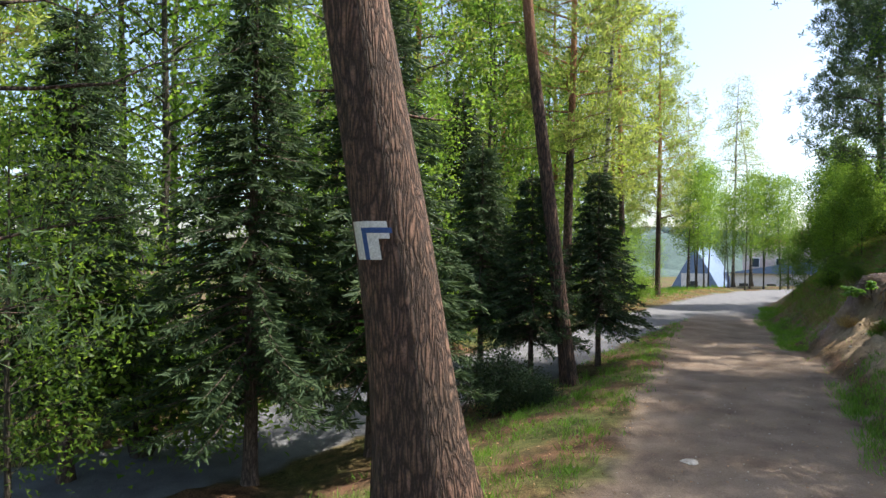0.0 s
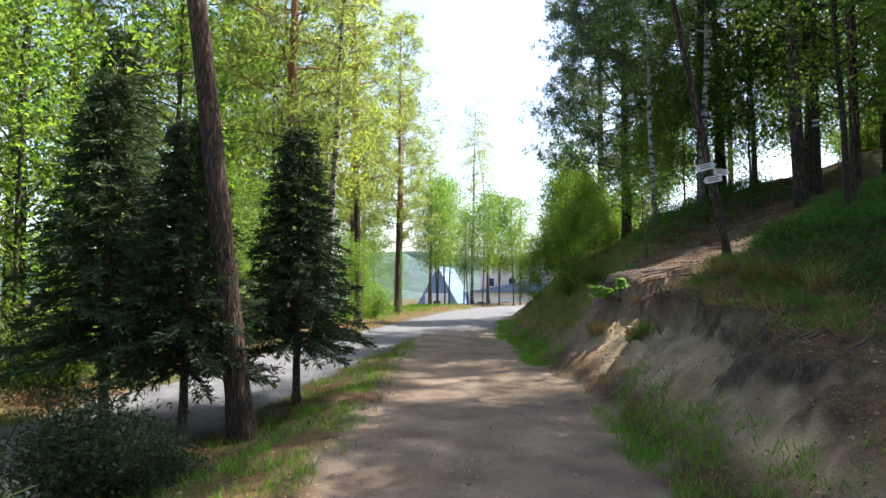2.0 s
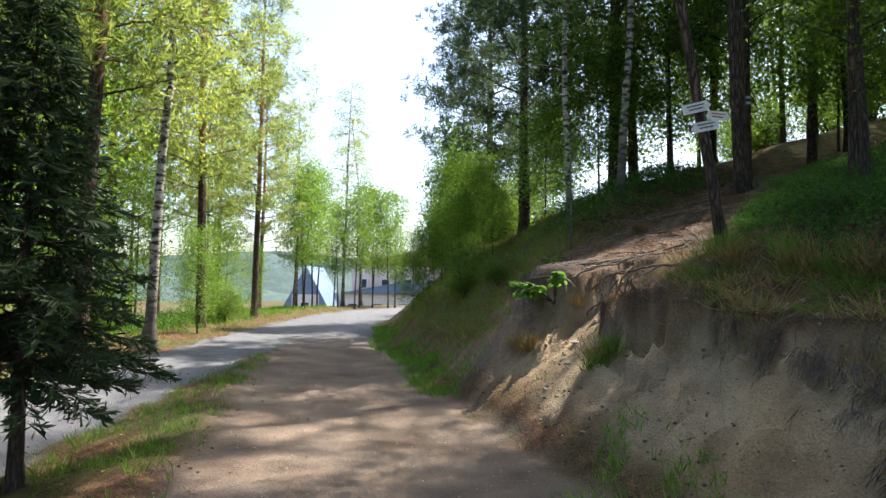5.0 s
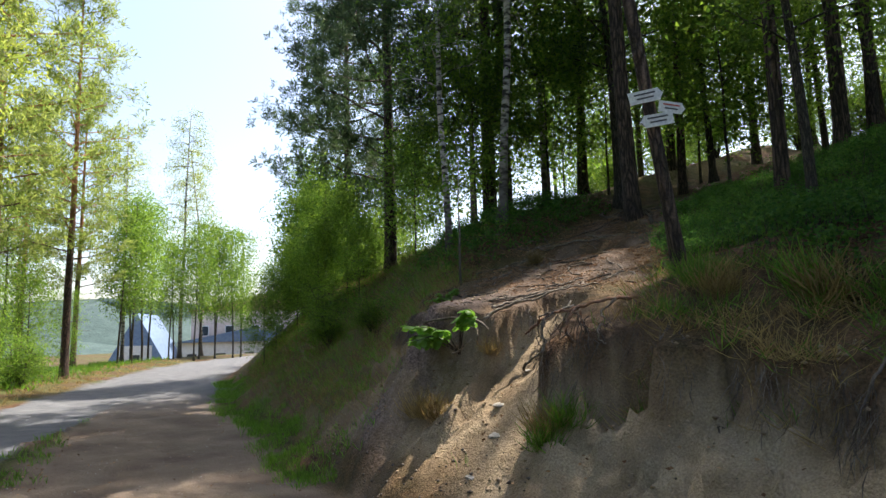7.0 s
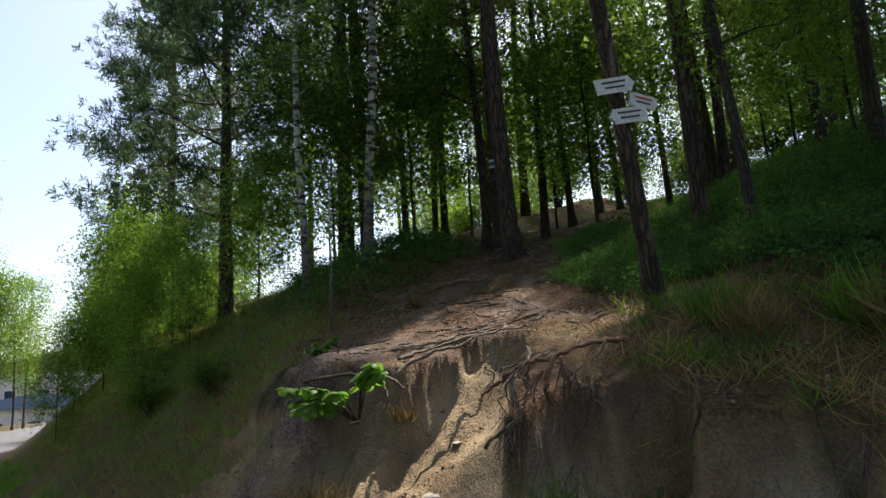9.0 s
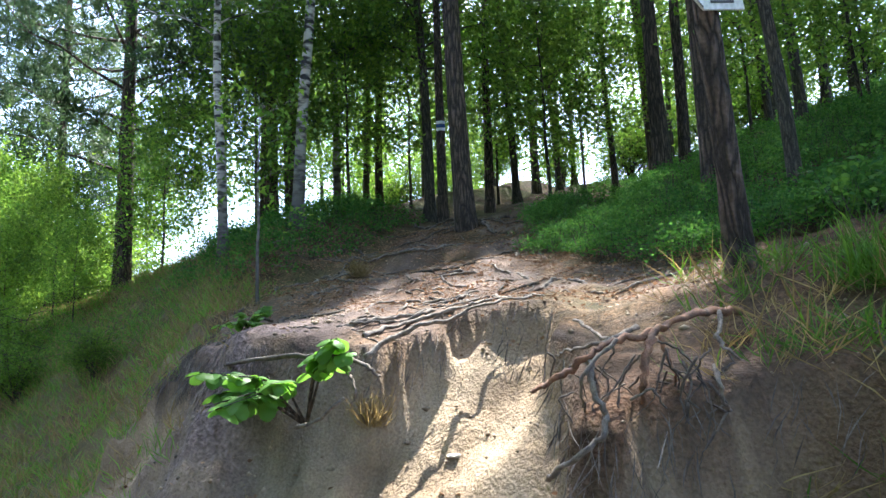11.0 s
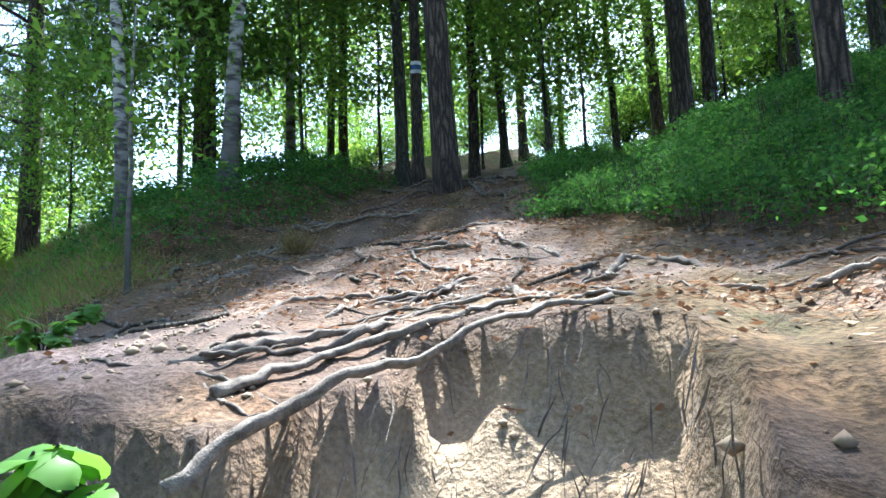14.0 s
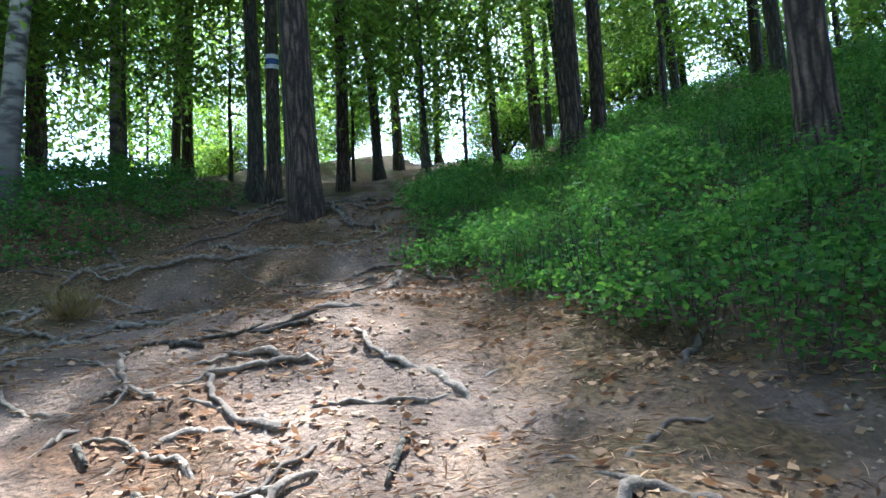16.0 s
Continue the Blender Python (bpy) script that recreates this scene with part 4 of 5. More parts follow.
litter("fallen_leaves", "dry brown fallen leaves on the worn earth", 9.5, 17, 12.2, 18, 30000, lambda x, y, m: ease(m["u"], 2.0, 2.6) * np.clip(0.35 + waves(x, y, 0.9, 61) + 0.5 * (1 - m["worn"]), 0.05, 1), 61, 0.034)
litter("fallen_needles", "reddish fallen pine needles on the worn earth", 9.5, 17, 12.2, 18, 90000, lambda x, y, m: ease(m["u"], 2.0, 2.6) * np.clip(0.4 + waves(x, y, 0.7, 62), 0.05, 1), 62, 0.06, None, 0.07)
litter("bank_litter", "fallen leaves and bits of bark along the foot of the bank", 4.5, 12, 4, 17.5, 12000, lambda x, y, m: fade(m["u"], 0.1, 0.35, 0.9, 1.8) * np.clip(0.5 + waves(x, y, 0.8, 63), 0.1, 1), 63, 0.036)
litter("slope_litter", "scattered fallen leaves beside the path", -3, 9, 3, 22, 5000, lambda x, y, m: fade(-m["dp"], 1.0, 1.6, 3.5, 5), 64, 0.045)
litter("path_litter", "small brown bits scattered on the path", 1, 11, 3, 24, 2600, lambda x, y, m: (np.abs(m["dp"]) < 1.7) * 0.7, 65, 0.03)


def clods(name, label, x0, x1, y0, y1, n, keep, seed, lo, hi, mat):
    """Loose lumps: small uneven eight-sided bodies lying on the ground."""
    x, y, z, r = scatter(n, x0, x1, y0, y1, keep, seed)
    k = len(x)
    size = lo * (hi / lo) ** (r.uniform(0, 1, k) ** 2.2)
    base = np.array([(1, 0, 0), (0, 1, 0), (-1, 0, 0), (0, -1, 0), (0, 0, 0.75), (0, 0, -0.75)])
    v = base[None] * r.uniform(0.55, 1.25, (k, 6, 1)) * size[:, None, None]
    a = r.uniform(0, 6.28, k)
    vx = v[..., 0] * np.cos(a)[:, None] - v[..., 1] * np.sin(a)[:, None]
    vy = v[..., 0] * np.sin(a)[:, None] + v[..., 1] * np.cos(a)[:, None]
    v = np.stack([vx + x[:, None], vy + y[:, None], v[..., 2] + (z + size * 0.15)[:, None]], -1).reshape(-1, 3)
    f = np.array([(0, 1, 4), (1, 2, 4), (2, 3, 4), (3, 0, 4), (1, 0, 5), (2, 1, 5), (3, 2, 5), (0, 3, 5)])
    f = (f[None] + 6 * np.arange(k)[:, None, None]).reshape(-1, 3)
    me = big_mesh(name, v, f, mat)
    return tagged(new(name, me), label, "earth clods", kind="stuff")


clods("earth_clods", "crumbled sandy clods on the face of the bank", 5, 12, 5, 17.5, 15000, lambda x, y, m: fade(m["u"], 0.15, 0.5, 1.9, 2.6) * np.clip(0.35 + waves(x, y, 0.7, 81), 0.08, 1), 81, 0.005, 0.032, CLOD)
clods("foot_crumbs", "dark crumbs of earth and bark at the foot of the bank", 5, 12, 4, 17.5, 9000, lambda x, y, m: fade(m["u"], 0.0, 0.2, 0.5, 1.1), 82, 0.006, 0.03, ROOT_DARK)
clods("gravel", "fine gravel scattered over the path", -1, 11, 2, 24, 6000, lambda x, y, m: (np.abs(m["dp"]) < 1.75) * 0.8, 83, 0.004, 0.016, STONE)
clods("terrace_crumbs", "crumbs of earth and cone scales on the worn ground", 10.3, 16, 12.8, 17.5, 12000, lambda x, y, m: m["worn"], 84, 0.004, 0.014, CLOD)


def hanging(name, label, n, keep, seed, length, mat, x0=7, x1=12, y0=5.5, y1=16.5):
    """Hair-fine roots that hang from the edge of the turf."""
    x, y, z, r = scatter(n, x0, x1, y0, y1, keep, seed)
    w = np.stack([-0.35 + r.normal(size=len(x)) * 0.25, 0.15 + r.normal(size=len(x)) * 0.35, -np.ones(len(x))], 1)
    v, f = blades(np.stack([x - 0.05, y, z + 0.03], 1), w, length, 0.006, r, 0.1)
    return tagged(new(name, big_mesh(name, v, f, mat)), label, "rootlets", kind="stuff")


edge_of_turf = lambda x, y, m: np.clip(m["humus"] * 1.6, 0, 1)
hanging("dark_rootlets", "dark fine rootlets hanging under the turf edge", 200000, edge_of_turf, 85, 0.16, ROOT_DARK)
hanging("pale_rootlets", "pale fine rootlets hanging under the turf edge", 80000, edge_of_turf, 86, 0.20, ROOT_BARK)


def tuft(n, length, mat, seed, label):
    r = np.random.RandomState(seed)
    c = np.concatenate([r.normal(size=(n, 2)) * 0.05, np.full((n, 1), -0.02)], 1)
    w = np.concatenate([r.normal(size=(n, 2)) * 0.6, np.ones((n, 1))], 1)
    v, f = blades(c, w, length, 0.008, r, 0.2)
    ob = tagged(new("grass_tuft", big_mesh("grass_tuft", v, f, mat)), label, "grass tuft", "grass tufts on the bank")
    return ob


green_tuft = stand(tuft(170, 0.30, GRASS, 71, "green and straw grass tuft on the sandy bank"), 8.78, 12.66)
dry_tuft = stand(tuft(200, 0.32, DRY_GRASS, 72, "dry straw-coloured grass tuft hanging on the bank"), 9.28, 14.72)
another(green_tuft, 8.62, 12.74, 90, 0.9)
another(dry_tuft, 8.72, 12.80, 30, 0.9)
another(dry_tuft, 9.30, 14.50, 70, 0.9)
another(dry_tuft, 9.9, 14.28, 200, 0.6)
another(dry_tuft, 13.6, 16.3, 60, 0.8)
for x, y, s, a in ((9.4, 11.0, 1.2, 10), (9.2, 10.4, 1.1, 120), (9.45, 11.7, 1.0, 240), (8.9, 9.6, 1.2, 300)):
    another(dry_tuft, x, y, a, s)
    another(green_tuft, x + 0.12, y + 0.2, a, s)


# ---- roots ----
def root(points, r0, r1, mat, seed, label):
    """One bare root: a gnarled tapering limb."""
    rg = random.Random(seed)
    line = [Vector(p) for p in points]
    n = max(8, 4 * len(line))
    pts = [along(line, i / (n - 1)) + Vector((rg.uniform(-1, 1), rg.uniform(-1, 1), rg.uniform(-1, 1))) * r0 * 0.4 for i in range(n)]
    radii = [(r0 + (r1 - r0) * i / (n - 1)) * rg.uniform(0.88, 1.14) * 0.72 for i in range(n)]
    v, f = tube(pts, radii, 10, True, 0.06, rg)
    # lobed, twisting and a little flattened, like wood grown against soil
    ph, tw = rg.uniform(0, 6.28), rg.uniform(-0.5, 0.5)
    for i in range(n):
        for k in range(10):
            a = 0.6283 * k
            q = (v[i * 10 + k] - pts[i]) * (1 + 0.20 * math.sin(2 * a + ph + tw * i) + 0.10 * math.sin(3 * a - ph + 0.7 * i))
            v[i * 10 + k] = pts[i] + Vector((q.x, q.y, q.z * 0.85))
    return tagged(new("root", mesh_of("root", v, f, mat)), label, "tree root", "bare roots on the bank")


def on_ground(x, y, lift):
    return (x, y, height(x, y) + lift)


def crawl(x, y, way, length, r0, seed, mat, label, lift=0.45):
    """A root that winds over the ground, half sunk."""
    rg = random.Random(seed)
    n = max(5, int(length / 0.12))
    pts, a = [], way
    for i in range(n):
        a += rg.uniform(-0.5, 0.5)
        x, y = x + math.cos(a) * length / n, y + math.sin(a) * length / n
        q = on_ground(x, y, r0 * (lift + rg.uniform(-0.7, 0.7) - 1.2 * (i == 0) - 1.5 * (i == n - 1)))
        if pts and abs(q[2] - pts[-1][2]) > 0.09:
            break
        pts.append(q)
    if len(pts) < 4:
        return None
    return root(pts, r0, r0 * 0.35, mat, seed, label)


ROOT_LABEL = "weathered grey-brown tree root lying bare on the worn earth"
rg = random.Random(5)
for k in range(50):
    x, y = rg.uniform(10.75, 15.2), rg.uniform(13.2, 16.6)
    if y < 13.0 + 0.4 * max(0, x - 11.6):
        y += 0.9
    crawl(x, y, rg.choice((1.7, -1.4, 1.4, -1.7, 2.6, 0.4)) + rg.uniform(-0.3, 0.3), rg.uniform(0.5, 1.7), rg.choice((0.012, 0.018, 0.024, 0.036)), 200 + k, ROOT_BARK if k % 3 else ROOT_DARK, ROOT_LABEL, -0.1)
for k in range(26):
    # roots that spread over the step from the trees above
    x, y = rg.uniform(13.6, 15.6), rg.uniform(14.2, 18.2)
    crawl(x, y, rg.uniform(1.2, 4.2), rg.uniform(0.7, 1.9), rg.choice((0.015, 0.024, 0.034)), 300 + k, ROOT_DARK if k % 2 else ROOT_BARK, "dark tree root spread over the earth step")
for k in range(14):
    crawl(16.9 + rg.uniform(-0.3, 0.1), 15.9 + rg.uniform(-0.3, 0.3), math.pi + rg.uniform(-1.1, 1.1), rg.uniform(0.9, 2.4), rg.choice((0.03, 0.045)), 340 + k, ROOT_DARK, "dark root running down from the pine")
for k in range(36):
    # the mat of thin roots along the lip of the gully
    x, y = rg.uniform(9.9, 11.3), rg.uniform(13.0, 15.4)
    if 12.9 < y < 14.6 and x < 10.75:
        x += 0.85
    crawl(x, y, rg.choice((1.5, -1.6, 2.2, -1.0)) + rg.uniform(-0.5, 0.5), rg.uniform(0.4, 1.2), rg.choice((0.010, 0.014, 0.018, 0.026)), 600 + k, ROOT_DARK if k % 3 else ROOT_BARK, "thin grey root in the mat along the lip of the gully", 0.3)
for k in range(26):
    x, y = rg.uniform(11.2, 14.6), rg.uniform(13.6, 16.2)
    crawl(x, y, rg.choice((1.6, -1.5, 2.9, 0.3)) + rg.uniform(-0.4, 0.4), rg.uniform(0.4, 1.3), rg.choice((0.010, 0.016, 0.024)), 660 + k, ROOT_DARK if k % 2 else ROOT_BARK, ROOT_LABEL, 0.1)
# the long root along the lip of the gully, and others that hang over it
def lying(x, y, d):
    return x, y, float(heights([x], [y])[0]) + d


LIP = "long bare root bridging the lip of the sandy gully"
root([lying(x, y, d) for x, y, d in ((10.16, 14.46, 0.0), (10.30, 14.36, 0.03), (10.44, 14.28, 0.012), (10.56, 14.14, 0.02), (10.70, 13.98, 0.008), (10.76, 13.80, 0.014), (10.80, 13.58, 0.0), (10.92, 13.44, -0.03))], 0.024, 0.014, ROOT_BARK, 400, LIP)
root([lying(x, y, d) for x, y, d in ((10.30, 14.72, -0.01), (10.46, 14.58, 0.015), (10.62, 14.46, 0.008), (10.74, 14.30, 0.012), (10.92, 14.16, 0.0), (10.98, 13.96, 0.01), (11.14, 13.84, -0.03))], 0.024, 0.014, ROOT_BARK, 401, LIP)
root([(9.75, 15.27, 1.71), (9.65, 14.98, 1.73), (9.62, 14.71, 1.75), (9.58, 14.48, 1.74), (9.52, 14.28, 1.72), (9.50, 14.16, 1.68), (9.52, 14.12, 1.62)], 0.024, 0.014, ROOT_DARK, 403, "dark root curling over the edge of the bank").location.x = 0.15
root([(9.55, 14.30, 1.64), (9.50, 14.24, 1.55), (9.52, 14.28, 1.46)], 0.015, 0.006, ROOT_DARK, 404, "dark root curling over the edge of the bank").location.x = 0.15
root([(9.50, 14.59, 1.37), (9.42, 14.40, 1.43), (9.40, 14.30, 1.50), (9.45, 14.28, 1.53)], 0.017, 0.011, ROOT_BARK, 405, "grey root stub sticking out of the bank").location.x = 0.15
root([(9.75, 14.24, 1.73), (9.90, 14.14, 1.83), (10.10, 14.05, 1.90), (10.25, 13.96, 1.92), (10.40, 13.82, 2.00), (10.50, 13.69, 2.04), (10.62, 13.50, 2.07)], 0.022, 0.015, ROOT_BARK, 406, "long pale root bridging the lip of the sandy gully")
TANGLE = "twisted bare root standing out of the eroded bank"
root([(9.55, 12.38, 1.86), (9.35, 12.55, 1.85), (9.22, 12.65, 1.82), (9.10, 12.72, 1.77), (9.02, 12.81, 1.76), (8.98, 12.89, 1.74), (8.95, 12.95, 1.69), (8.95, 13.03, 1.64), (8.97, 13.09, 1.61), (9.00, 13.15, 1.57)], 0.024, 0.014, ROOT_RED, 410, TANGLE)
root([(9.10, 12.72, 1.78), (9.02, 12.75, 1.69), (9.00, 12.77, 1.60), (9.08, 12.78, 1.52)], 0.021, 0.014, ROOT_RED, 411, TANGLE)
root([(8.95, 12.94, 1.69), (8.90, 12.93, 1.61), (8.88, 12.91, 1.55), (8.88, 12.88, 1.50), (8.85, 12.90, 1.44), (8.82, 12.97, 1.38), (8.82, 13.06, 1.33), (8.86, 13.09, 1.29)], 0.020, 0.012, ROOT_BARK, 412, TANGLE)
root([(9.15, 12.78, 1.80), (9.00, 12.87, 1.75), (9.00, 12.95, 1.73), (9.02, 13.03, 1.72), (9.08, 13.07, 1.70)], 0.016, 0.007, ROOT_BARK, 413, TANGLE)
root([(8.95, 12.84, 1.75), (8.90, 12.94, 1.66), (8.90, 12.97, 1.61), (8.95, 12.97, 1.52)], 0.012, 0.006, ROOT_BARK, 414, TANGLE)
root([(9.12, 12.70, 1.76), (9.10, 12.68, 1.68), (9.10, 12.66, 1.62), (9.14, 12.66, 1.57)], 0.012, 0.006, ROOT_RED, 415, TANGLE)
root([(9.02, 12.82, 1.54), (8.98, 12.74, 1.58), (8.97, 12.72, 1.56), (9.02, 12.70, 1.51)], 0.009, 0.004, ROOT_BARK, 416, TANGLE)
root([(9.30, 12.48, 1.84), (9.12, 12.51, 1.75), (9.08, 12.49, 1.71), (9.10, 12.43, 1.66)], 0.015, 0.005, ROOT_BARK, 417, TANGLE)
root([(9.14, 12.53, 1.65), (9.06, 12.52, 1.60), (9.06, 12.51, 1.53), (9.12, 12.49, 1.49)], 0.013, 0.007, ROOT_BARK, 418, TANGLE)
root([(9.60, 13.08, 1.86), (9.40, 12.99, 1.81), (9.15, 12.91, 1.76), (9.02, 12.84, 1.76)], 0.013, 0.009, ROOT_BARK, 420, TANGLE)
for k in range(34):
    x, y = 9.02 + rg.uniform(-0.08, 0.18), 12.92 + rg.uniform(-0.45, 0.25)
    z = rg.uniform(1.5, 1.74)
    pts = [(x, y, z)]
    for i in range(4):
        x, y, z = x + rg.uniform(-0.03, 0.04), y + rg.uniform(-0.07, 0.07), z - rg.uniform(0.02, 0.08)
        pts.append((x, y, z))
    root(pts, 0.0065, 0.002, ROOT_DARK, 430 + k, "thin rootlet hanging in the eroded bank")
for k in range(30):
    # fine roots along the top edge of the bank
    y = rg.uniform(7.0, 12.3)
    x = 5.62 + 0.42 * (y - 8.0) + 0.02 * (y - 8) ** 2 + 1.5 + rg.uniform(-0.1, 0.15)
    z = height(x, y) + 0.02
    pts = [(x + 0.3, y, height(x + 0.3, y) + 0.01), (x, y, z)]
    for i in range(3):
        x, y, z = x - rg.uniform(0.02, 0.1), y + rg.uniform(-0.12, 0.12), z - rg.uniform(0.06, 0.2)
        pts.append((x, y, max(z, height(x, y) + 0.01)))
    root(pts, rg.choice((0.008, 0.012, 0.02)), 0.004, ROOT_DARK if k % 3 else ROOT_BARK, 460 + k, "root hanging from the top edge of the bank")

# ---- the leafy shoot on the bank ----
shoot = tagged(new("oak_shoot"), "bright green leafy shoot growing out of the bank", "plant")
leaf_v, leaf_f = [], []
for i in range(7):
    t = i / 6
    half = 0.050 * math.sin(math.pi * min(1, t * 0.92 + 0.06)) ** 0.8 * (1 + 0.14 * math.sin(9 * t))
    leaf_v += [(t * 0.12, half, 0.012 * math.sin(3 * t) - 0.008), (t * 0.12, 0, 0.016 * math.sin(3 * t)), (t * 0.12, -half, 0.012 * math.sin(3 * t) - 0.008)]
for i in range(6):
    a = 3 * i
    leaf_f += [(a, a + 3, a + 4, a + 1), (a + 1, a + 4, a + 5, a + 2)]
one_leaf = mesh_of("leaf", leaf_v, leaf_f, BIG_LEAF)
sr = random.Random(8)
for k in range(12):
    a, reach = 1.4 + 1.15 * k / 11 * 2 + sr.uniform(-0.3, 0.3), sr.uniform(0.18, 0.5)
    tip = Vector((reach * math.cos(a) - 0.12, reach * math.sin(a), sr.uniform(0.02, 0.36)))
    if k % 4 == 3:
        tip = Vector((-0.10 - 0.1 * sr.random(), -0.30 - 0.12 * sr.random(), sr.uniform(0.2, 0.42)))
    stem = [Vector((0.08, 0, -0.08)), tip * 0.5 + Vector((0, 0, 0.09)), tip]
    placed("stem", mesh_of("stem", *tube(stem, [0.009, 0.006, 0.003], 5), OAK_BARK), shoot)
    for j in range(17):
        p = along(stem, sr.uniform(0.4, 1.0))
        o = placed("leaf", one_leaf, shoot)
        b = sr.uniform(0, 6.28)
        o.matrix_local = pose(p.x, p.y, p.z, sr.uniform(-25, 25), sr.uniform(0, 55), math.degrees(b)) @ Matrix.Scale(sr.uniform(0.6, 1.1), 4)
shoot.location = (9.76, 14.66, 1.44)
small_shoot = copy_thing(shoot, pose(10.9, 15.9, height(10.9, 15.9) + 0.05, 0, 0, 70))
small_shoot.scale = (0.5, 0.5, 0.5)
tagged(small_shoot, "small leafy seedling on the edge of the worn slope", "plant")

# ---- stones and sticks ----
def stone(r, seed, flat=0.5):
    bm = bmesh.new()
    bmesh.ops.create_icosphere(bm, subdivisions=2, radius=r)
    rs = random.Random(seed)
    off = Vector((rs.uniform(0, 50), rs.uniform(0, 50), 0))
    for v in bm.verts:
        v.co *= 1 + 0.45 * noise.noise(v.co / r * 0.9 + off)
        v.co.z *= flat
    me = bpy.data.meshes.new("stone")
    bm.to_mesh(me)
    bm.free()
    me.materials.append(STONE)
    return tagged(new("stone", me), "pale grey stone half sunk in the ground", "stone", "stones")


for k, (x, y, r) in enumerate(((2.75, 7.05, 0.09), (8.6, 13.45, 0.1), (9.0, 13.5, 0.13), (9.35, 13.7, 0.12), (9.1, 13.35, 0.07), (9.9, 13.8, 0.08), (8.4, 14.6, 0.12), (8.9, 15.6, 0.08), (8.2, 13.1, 0.05), (9.6, 13.55, 0.06), (7.9, 12.2, 0.06))):
    stand(stone(r * (1.0 if k == 0 else 0.7), k + 90, 0.3), x, y, k * 50, 1.0, 0.0 if k == 0 else 0.35 * r)
for k in range(16):
    x, y = rg.uniform(11.0, 13.8), rg.uniform(13.3, 16.2)
    a, n = rg.uniform(0, 6.28), rg.uniform(0.12, 0.4)
    pts = [on_ground(x + math.cos(a) * n * t, y + math.sin(a) * n * t, 0.012) for t in (0, 0.35, 0.7, 1)]
    tagged(new("stick", mesh_of("stick", *tube(pts, [0.012, 0.011, 0.009, 0.006], 6), OAK_BARK)), "short dead stick lying on the earth", "stick", "sticks on the bank")


# ---- trail signs and blazes ----
def box(w, d, h, bevel=0.002):
    bm = bmesh.new()
    bmesh.ops.create_cube(bm, size=1.0)
    bmesh.ops.scale(bm, vec=(w, d, h), verts=bm.verts)
    bmesh.ops.bevel(bm, geom=bm.edges[:], offset=bevel, segments=2, affect="EDGES")
    return bm


def part(name, bm, mat, parent, label=""):
    me = bpy.data.meshes.new(name)
    bm.to_mesh(me)
    bm.free()
    me.materials.append(mat)
    return placed(name, me, parent, label)


def sign(w, h, arrow, red, label):
    """A pointed board: x along it, y towards the reader's back."""
    ob = tagged(new("trail_sign"), label, "trail sign", "signs on the pine")
    bm = bmesh.new()
    tip = 0.35 * h
    if arrow > 0:
        shape = [(-w / 2, -h / 2), (w / 2 - tip, -h / 2), (w / 2, 0), (w / 2 - tip, h / 2), (-w / 2, h / 2)]
    else:
        shape = [(-w / 2 + tip, -h / 2), (w / 2, -h / 2), (w / 2, h / 2), (-w / 2 + tip, h / 2), (-w / 2, 0)]
    face = bm.faces.new([bm.verts.new((x, 0, z)) for x, z in shape])
    out = bmesh.ops.extrude_face_region(bm, geom=[face])
    bmesh.ops.translate(bm, vec=(0, 0.012, 0), verts=[v for v in out["geom"] if isinstance(v, bmesh.types.BMVert)])
    bmesh.ops.recalc_face_normals(bm, faces=bm.faces[:])
    part("board", bm, SIGN_WHITE, ob)
    for k, (z, ln) in enumerate(((0.2 * h, 0.62 * w), (-0.14 * h, 0.5 * w))):
        o = part("text_line", box(ln, 0.003, 0.13 * h, 0.0005), RED_INK if red and k == 0 else INK, ob)
        o.location = (-0.04 * w * arrow, -0.003, z)
    for s in (1, -1):
        o = part("arrow_bar", box(0.42 * h, 0.003, 0.05 * h, 0.0005), INK, ob)
        o.location, o.rotation_euler[1] = (arrow * (w / 2 - 0.18 * h), -0.003, s * 0.24 * h), s * arrow * radians(55)
    return ob


def trunk_at(thing, z):
    """A point on a standing tree's axis at world height z."""
    me = next(c for c in thing.children if c.name.startswith("trunk")).data
    rows = np.array([v.co for v in me.vertices]).reshape(-1, 14, 3).mean(1) if len(me.vertices) % 14 == 0 else np.array([v.co for v in me.vertices])
    m = pose(*thing.location, 0, 0, math.degrees(thing.rotation_euler[2]))
    w = np.array([m @ (Vector(p) * thing.scale[0]) for p in rows])
    i = np.argsort(w[:, 2])
    return Vector((float(np.interp(z, w[i, 2], w[i, 0])), float(np.interp(z, w[i, 2], w[i, 1])), z))


for w, h, arrow, red, z, shift, tilt, turn, label in ((0.30, 0.11, 1, False, 3.62, -0.03, -10, -52, "white pointed trail sign nailed high on the pine"), (0.24, 0.10, 1, True, 3.52, 0.17, 8, -42, "small white trail sign with a red line on the pine"), (0.29, 0.11, -1, False, 3.41, 0.02, -8, -52, "white pointed trail sign under the others on the pine")):
    ob = sign(w, h, arrow, red, label)
    p = trunk_at(sign_tree, z)
    facing = Matrix.Rotation(radians(turn), 4, "Z")
    out = facing @ Vector((0, -1, 0))
    side = facing @ Vector((1, 0, 0))
    ob.matrix_world = Matrix.Translation(p + out * 0.078 + side * shift) @ facing @ Matrix.Rotation(radians(tilt), 4, "Y")


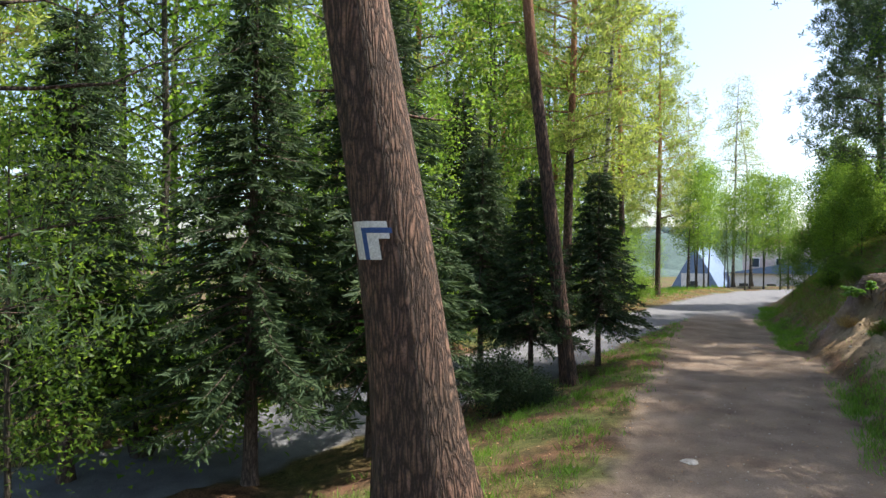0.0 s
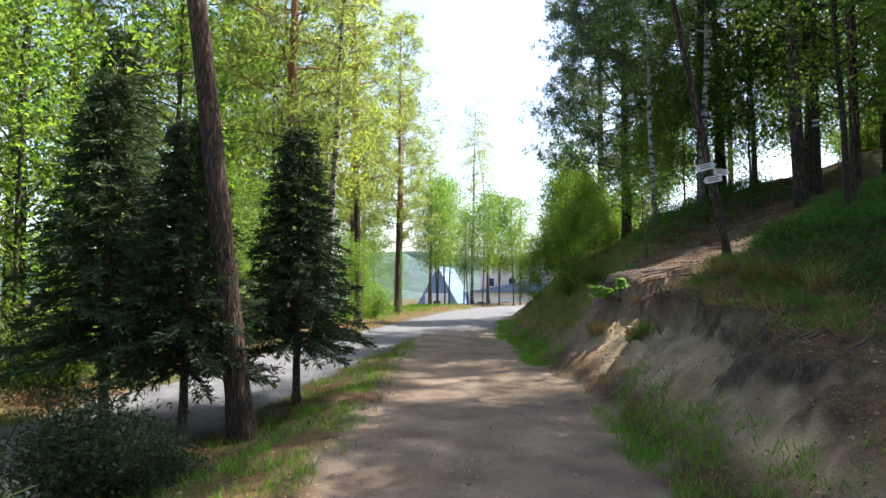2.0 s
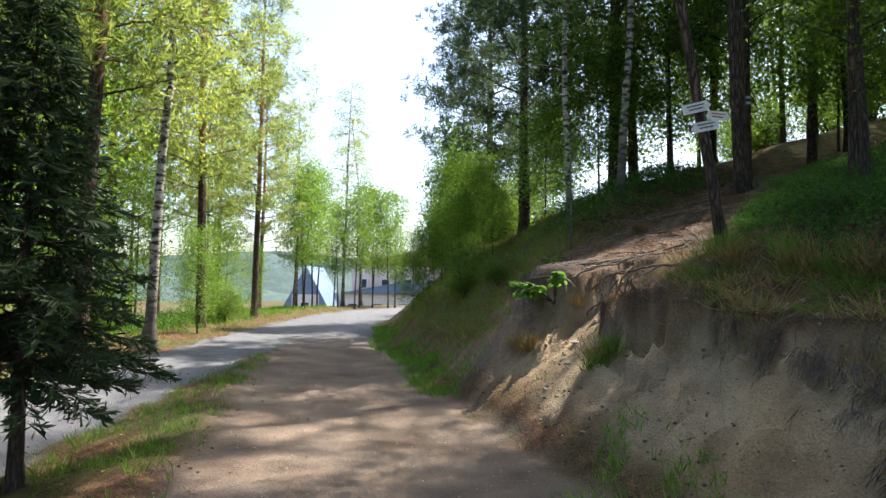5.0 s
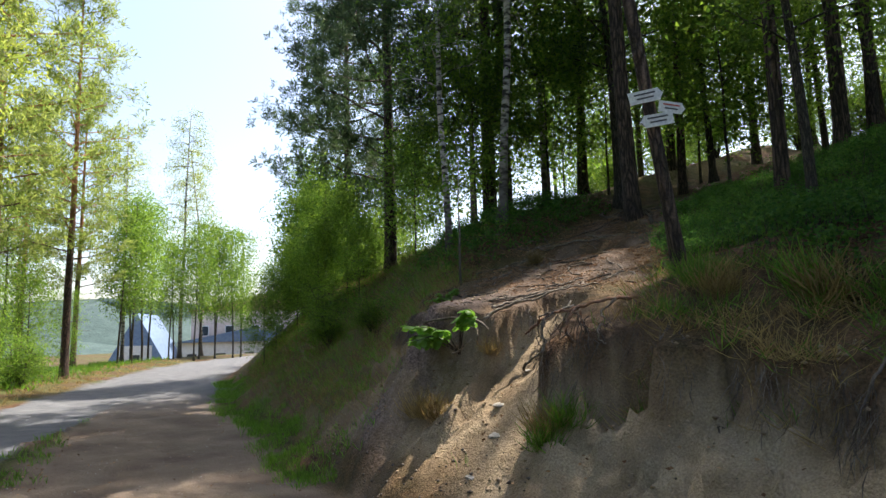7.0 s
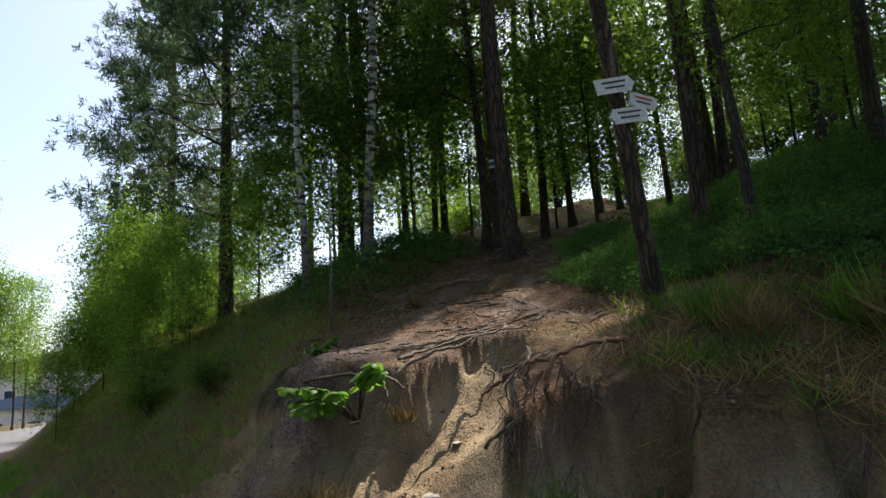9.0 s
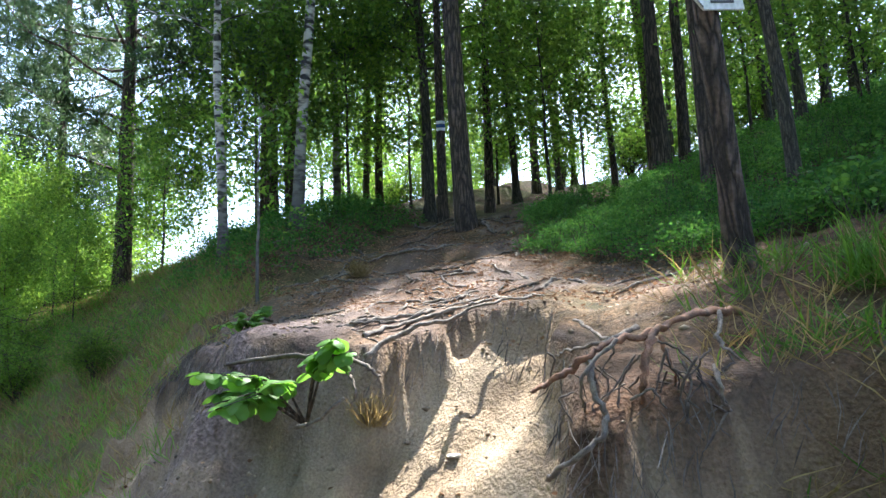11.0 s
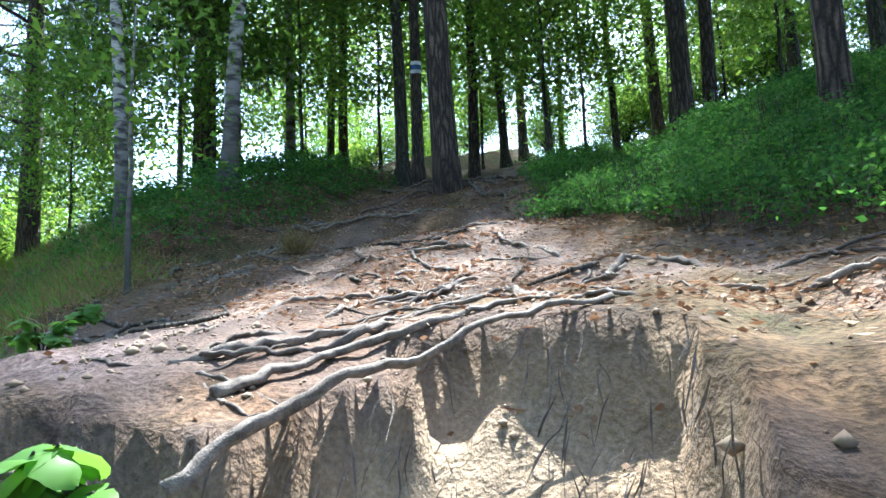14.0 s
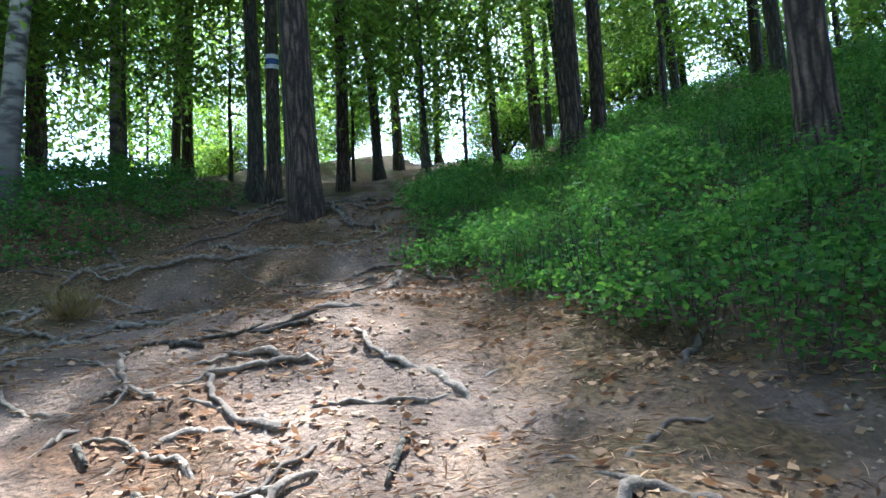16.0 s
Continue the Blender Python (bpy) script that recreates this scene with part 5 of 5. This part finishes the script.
def strip(name, thing, z0, z1, a0, a1, r, mat, label):
    """A painted patch that follows the curve of a trunk between two heights and angles."""
    n = 6
    v, f = [], []
    for i in range(2):
        z = z0 + (z1 - z0) * i
        c = trunk_at(thing, z)
        for k in range(n + 1):
            a = radians(a0 + (a1 - a0) * k / n)
            v.append(c + Vector((math.cos(a) * r, math.sin(a) * r, 0)))
    for k in range(n):
        f.append((k, k + 1, k + n + 2, k + n + 1))
    me = mesh_of(name, [thing.matrix_basis.inverted() @ p for p in v], f, mat)
    return placed(name, me, thing, label)


bpy.context.view_layer.update()
R1 = 0.388
for z0, z1, a0, a1, mat, what in ((2.167, 2.518, 205, 225, PAINT_WHITE, "white paint bar"), (2.46, 2.518, 225, 267, PAINT_WHITE, "white paint bar"), (2.167, 2.46, 225, 234, PAINT_BLUE, "blue paint bar"), (2.41, 2.46, 234, 272, PAINT_BLUE, "blue paint bar"), (2.167, 2.41, 234, 252, PAINT_WHITE, "white paint bar"), (2.36, 2.41, 252, 268, PAINT_WHITE, "white paint bar")):
    strip("blaze", marked, z0, z1, a0, a1, R1, mat, what)
for z0, mat, what in ((6.25, PAINT_WHITE, "white paint stripe"), (6.18, PAINT_BLUE, "blue paint stripe"), (6.11, PAINT_WHITE, "white paint stripe")):
    strip("blaze", blazed, z0, z0 + 0.06, 160, 250, 0.122, mat, what)


# ---- houses below the crest ----
def house(name, w, d, h, roof_h, wall_mat, roof_mat, label, storeys, across, a_frame=False):
    ob = tagged(new(name), label, "house")
    if not a_frame:
        o = part("wall", box(w, d, h, 0.02), wall_mat, ob)
        o.location.z = h / 2
    bm = bmesh.new()
    e = 0.4
    z = h if not a_frame else 0.0
    pts = [(-w / 2 - e, -d / 2 - e, z), (w / 2 + e, -d / 2 - e, z), (0, -d / 2 - e, z + roof_h), (-w / 2 - e, d / 2 + e, z), (w / 2 + e, d / 2 + e, z), (0, d / 2 + e, z + roof_h)]
    vs = [bm.verts.new(p) for p in pts]
    for q in ((0, 1, 2), (5, 4, 3), (0, 2, 5, 3), (1, 4, 5, 2), (0, 3, 4, 1)):
        bm.faces.new([vs[i] for i in q])
    bmesh.ops.recalc_face_normals(bm, faces=bm.faces[:])
    part("roof", bm, roof_mat, ob)
    if a_frame:
        o = part("gable", box(w * 0.52, 0.2, roof_h * 0.45, 0.02), wall_mat, ob)
        o.location = (0, -d / 2 - e - 0.06, roof_h * 0.23)
    for i in range(storeys):
        for k in range(across):
            win = part("window", box(1.25, 0.12, 1.4, 0.02), WALL_WHITE, ob)
            win.location = (-w / 2 + w * (k + 0.5) / across, -d / 2 - (0.05 if not a_frame else e + 0.2), 1.5 + 2.9 * i)
            part("pane", box(1.05, 0.05, 1.2, 0.01), GLASS_DARK, win).location = (0, -0.06, 0)
    return ob


h1 = house("chalet", 7.0, 8, 3, 7.0, WALL_WHITE, ROOF_SHADE_BLUE, "pointed house below the crest, its steep roof coloured blue-grey for shade", 1, 1, True)
h1.location, h1.rotation_euler[2] = (38.0, 93.0, -2.6), radians(-38)
h2 = house("house", 26, 12, 7.0, 3.2, WALL_PINK, ROOF_RED, "long pale pink house with a tiled roof below the crest", 2, 8)
h2.location, h2.rotation_euler[2] = (58.0, 92.0, -2.2), radians(-30)
h3 = house("low_house", 16, 9, 3.4, 1.6, WALL_WHITE, ROOF_SHADE_BLUE, "low white house with a flat grey roof below the crest", 1, 5)
h3.location, h3.rotation_euler[2] = (47.0, 84.0, -2.6), radians(-30)

car = tagged(new("parked_car"), "white car parked on the lane below the crest", "car")
bm = bmesh.new()
bmesh.ops.create_cube(bm, size=1.0)
bmesh.ops.scale(bm, vec=(4.2, 1.7, 0.7), verts=bm.verts)
bmesh.ops.bevel(bm, geom=bm.edges[:], offset=0.18, segments=3, affect="EDGES")
part("body", bm, CAR_PAINT, car).location.z = 0.62
bm = bmesh.new()
bmesh.ops.create_cube(bm, size=1.0)
for v in bm.verts:
    v.co = Vector((v.co.x * (2.5 if v.co.z < 0 else 1.6) - 0.2, v.co.y * (1.55 if v.co.z < 0 else 1.3), v.co.z * 0.55))
bmesh.ops.bevel(bm, geom=bm.edges[:], offset=0.06, segments=2, affect="EDGES")
part("cabin", bm, GLASS_DARK, car).location.z = 1.22
for x in (-1.3, 1.3):
    for y in (-0.8, 0.8):
        bm = bmesh.new()
        bmesh.ops.create_cone(bm, cap_ends=True, segments=20, radius1=0.31, radius2=0.31, depth=0.2)
        o = part("wheel", bm, RUBBER, car)
        o.location, o.rotation_euler[0] = (x, y, 0.31), radians(90)
car.location, car.rotation_euler[2] = (43.5, 68.0, height(43.5, 68.0)), radians(20)

# wooded hills far off
for k, (x, y, rx, ry, h) in enumerate(((-60, 420, 260, 60, 22), (160, 480, 300, 70, 30), (-300, 260, 120, 200, 40), (420, 300, 120, 260, 50))):
    n, m = 48, 10
    v = []
    for j in range(m):
        for i in range(n):
            a, t = 6.2832 * i / n, j / (m - 1)
            s = 1 - t
            zz = -9 + h * math.sin(t * 1.5) * (1 + 0.18 * math.sin(3 * a + k) + 0.08 * math.sin(11 * a))
            v.append((x + rx * s * math.cos(a), y + ry * s * math.sin(a), zz))
    f = [(j * n + i, j * n + (i + 1) % n, (j + 1) * n + (i + 1) % n, (j + 1) * n + i) for j in range(m - 1) for i in range(n)]
    tagged(new("backdrop_hill", mesh_of("backdrop_hill", v, f, FAR_WOOD)), "far blue-green wooded hill", "hill", kind="structure")
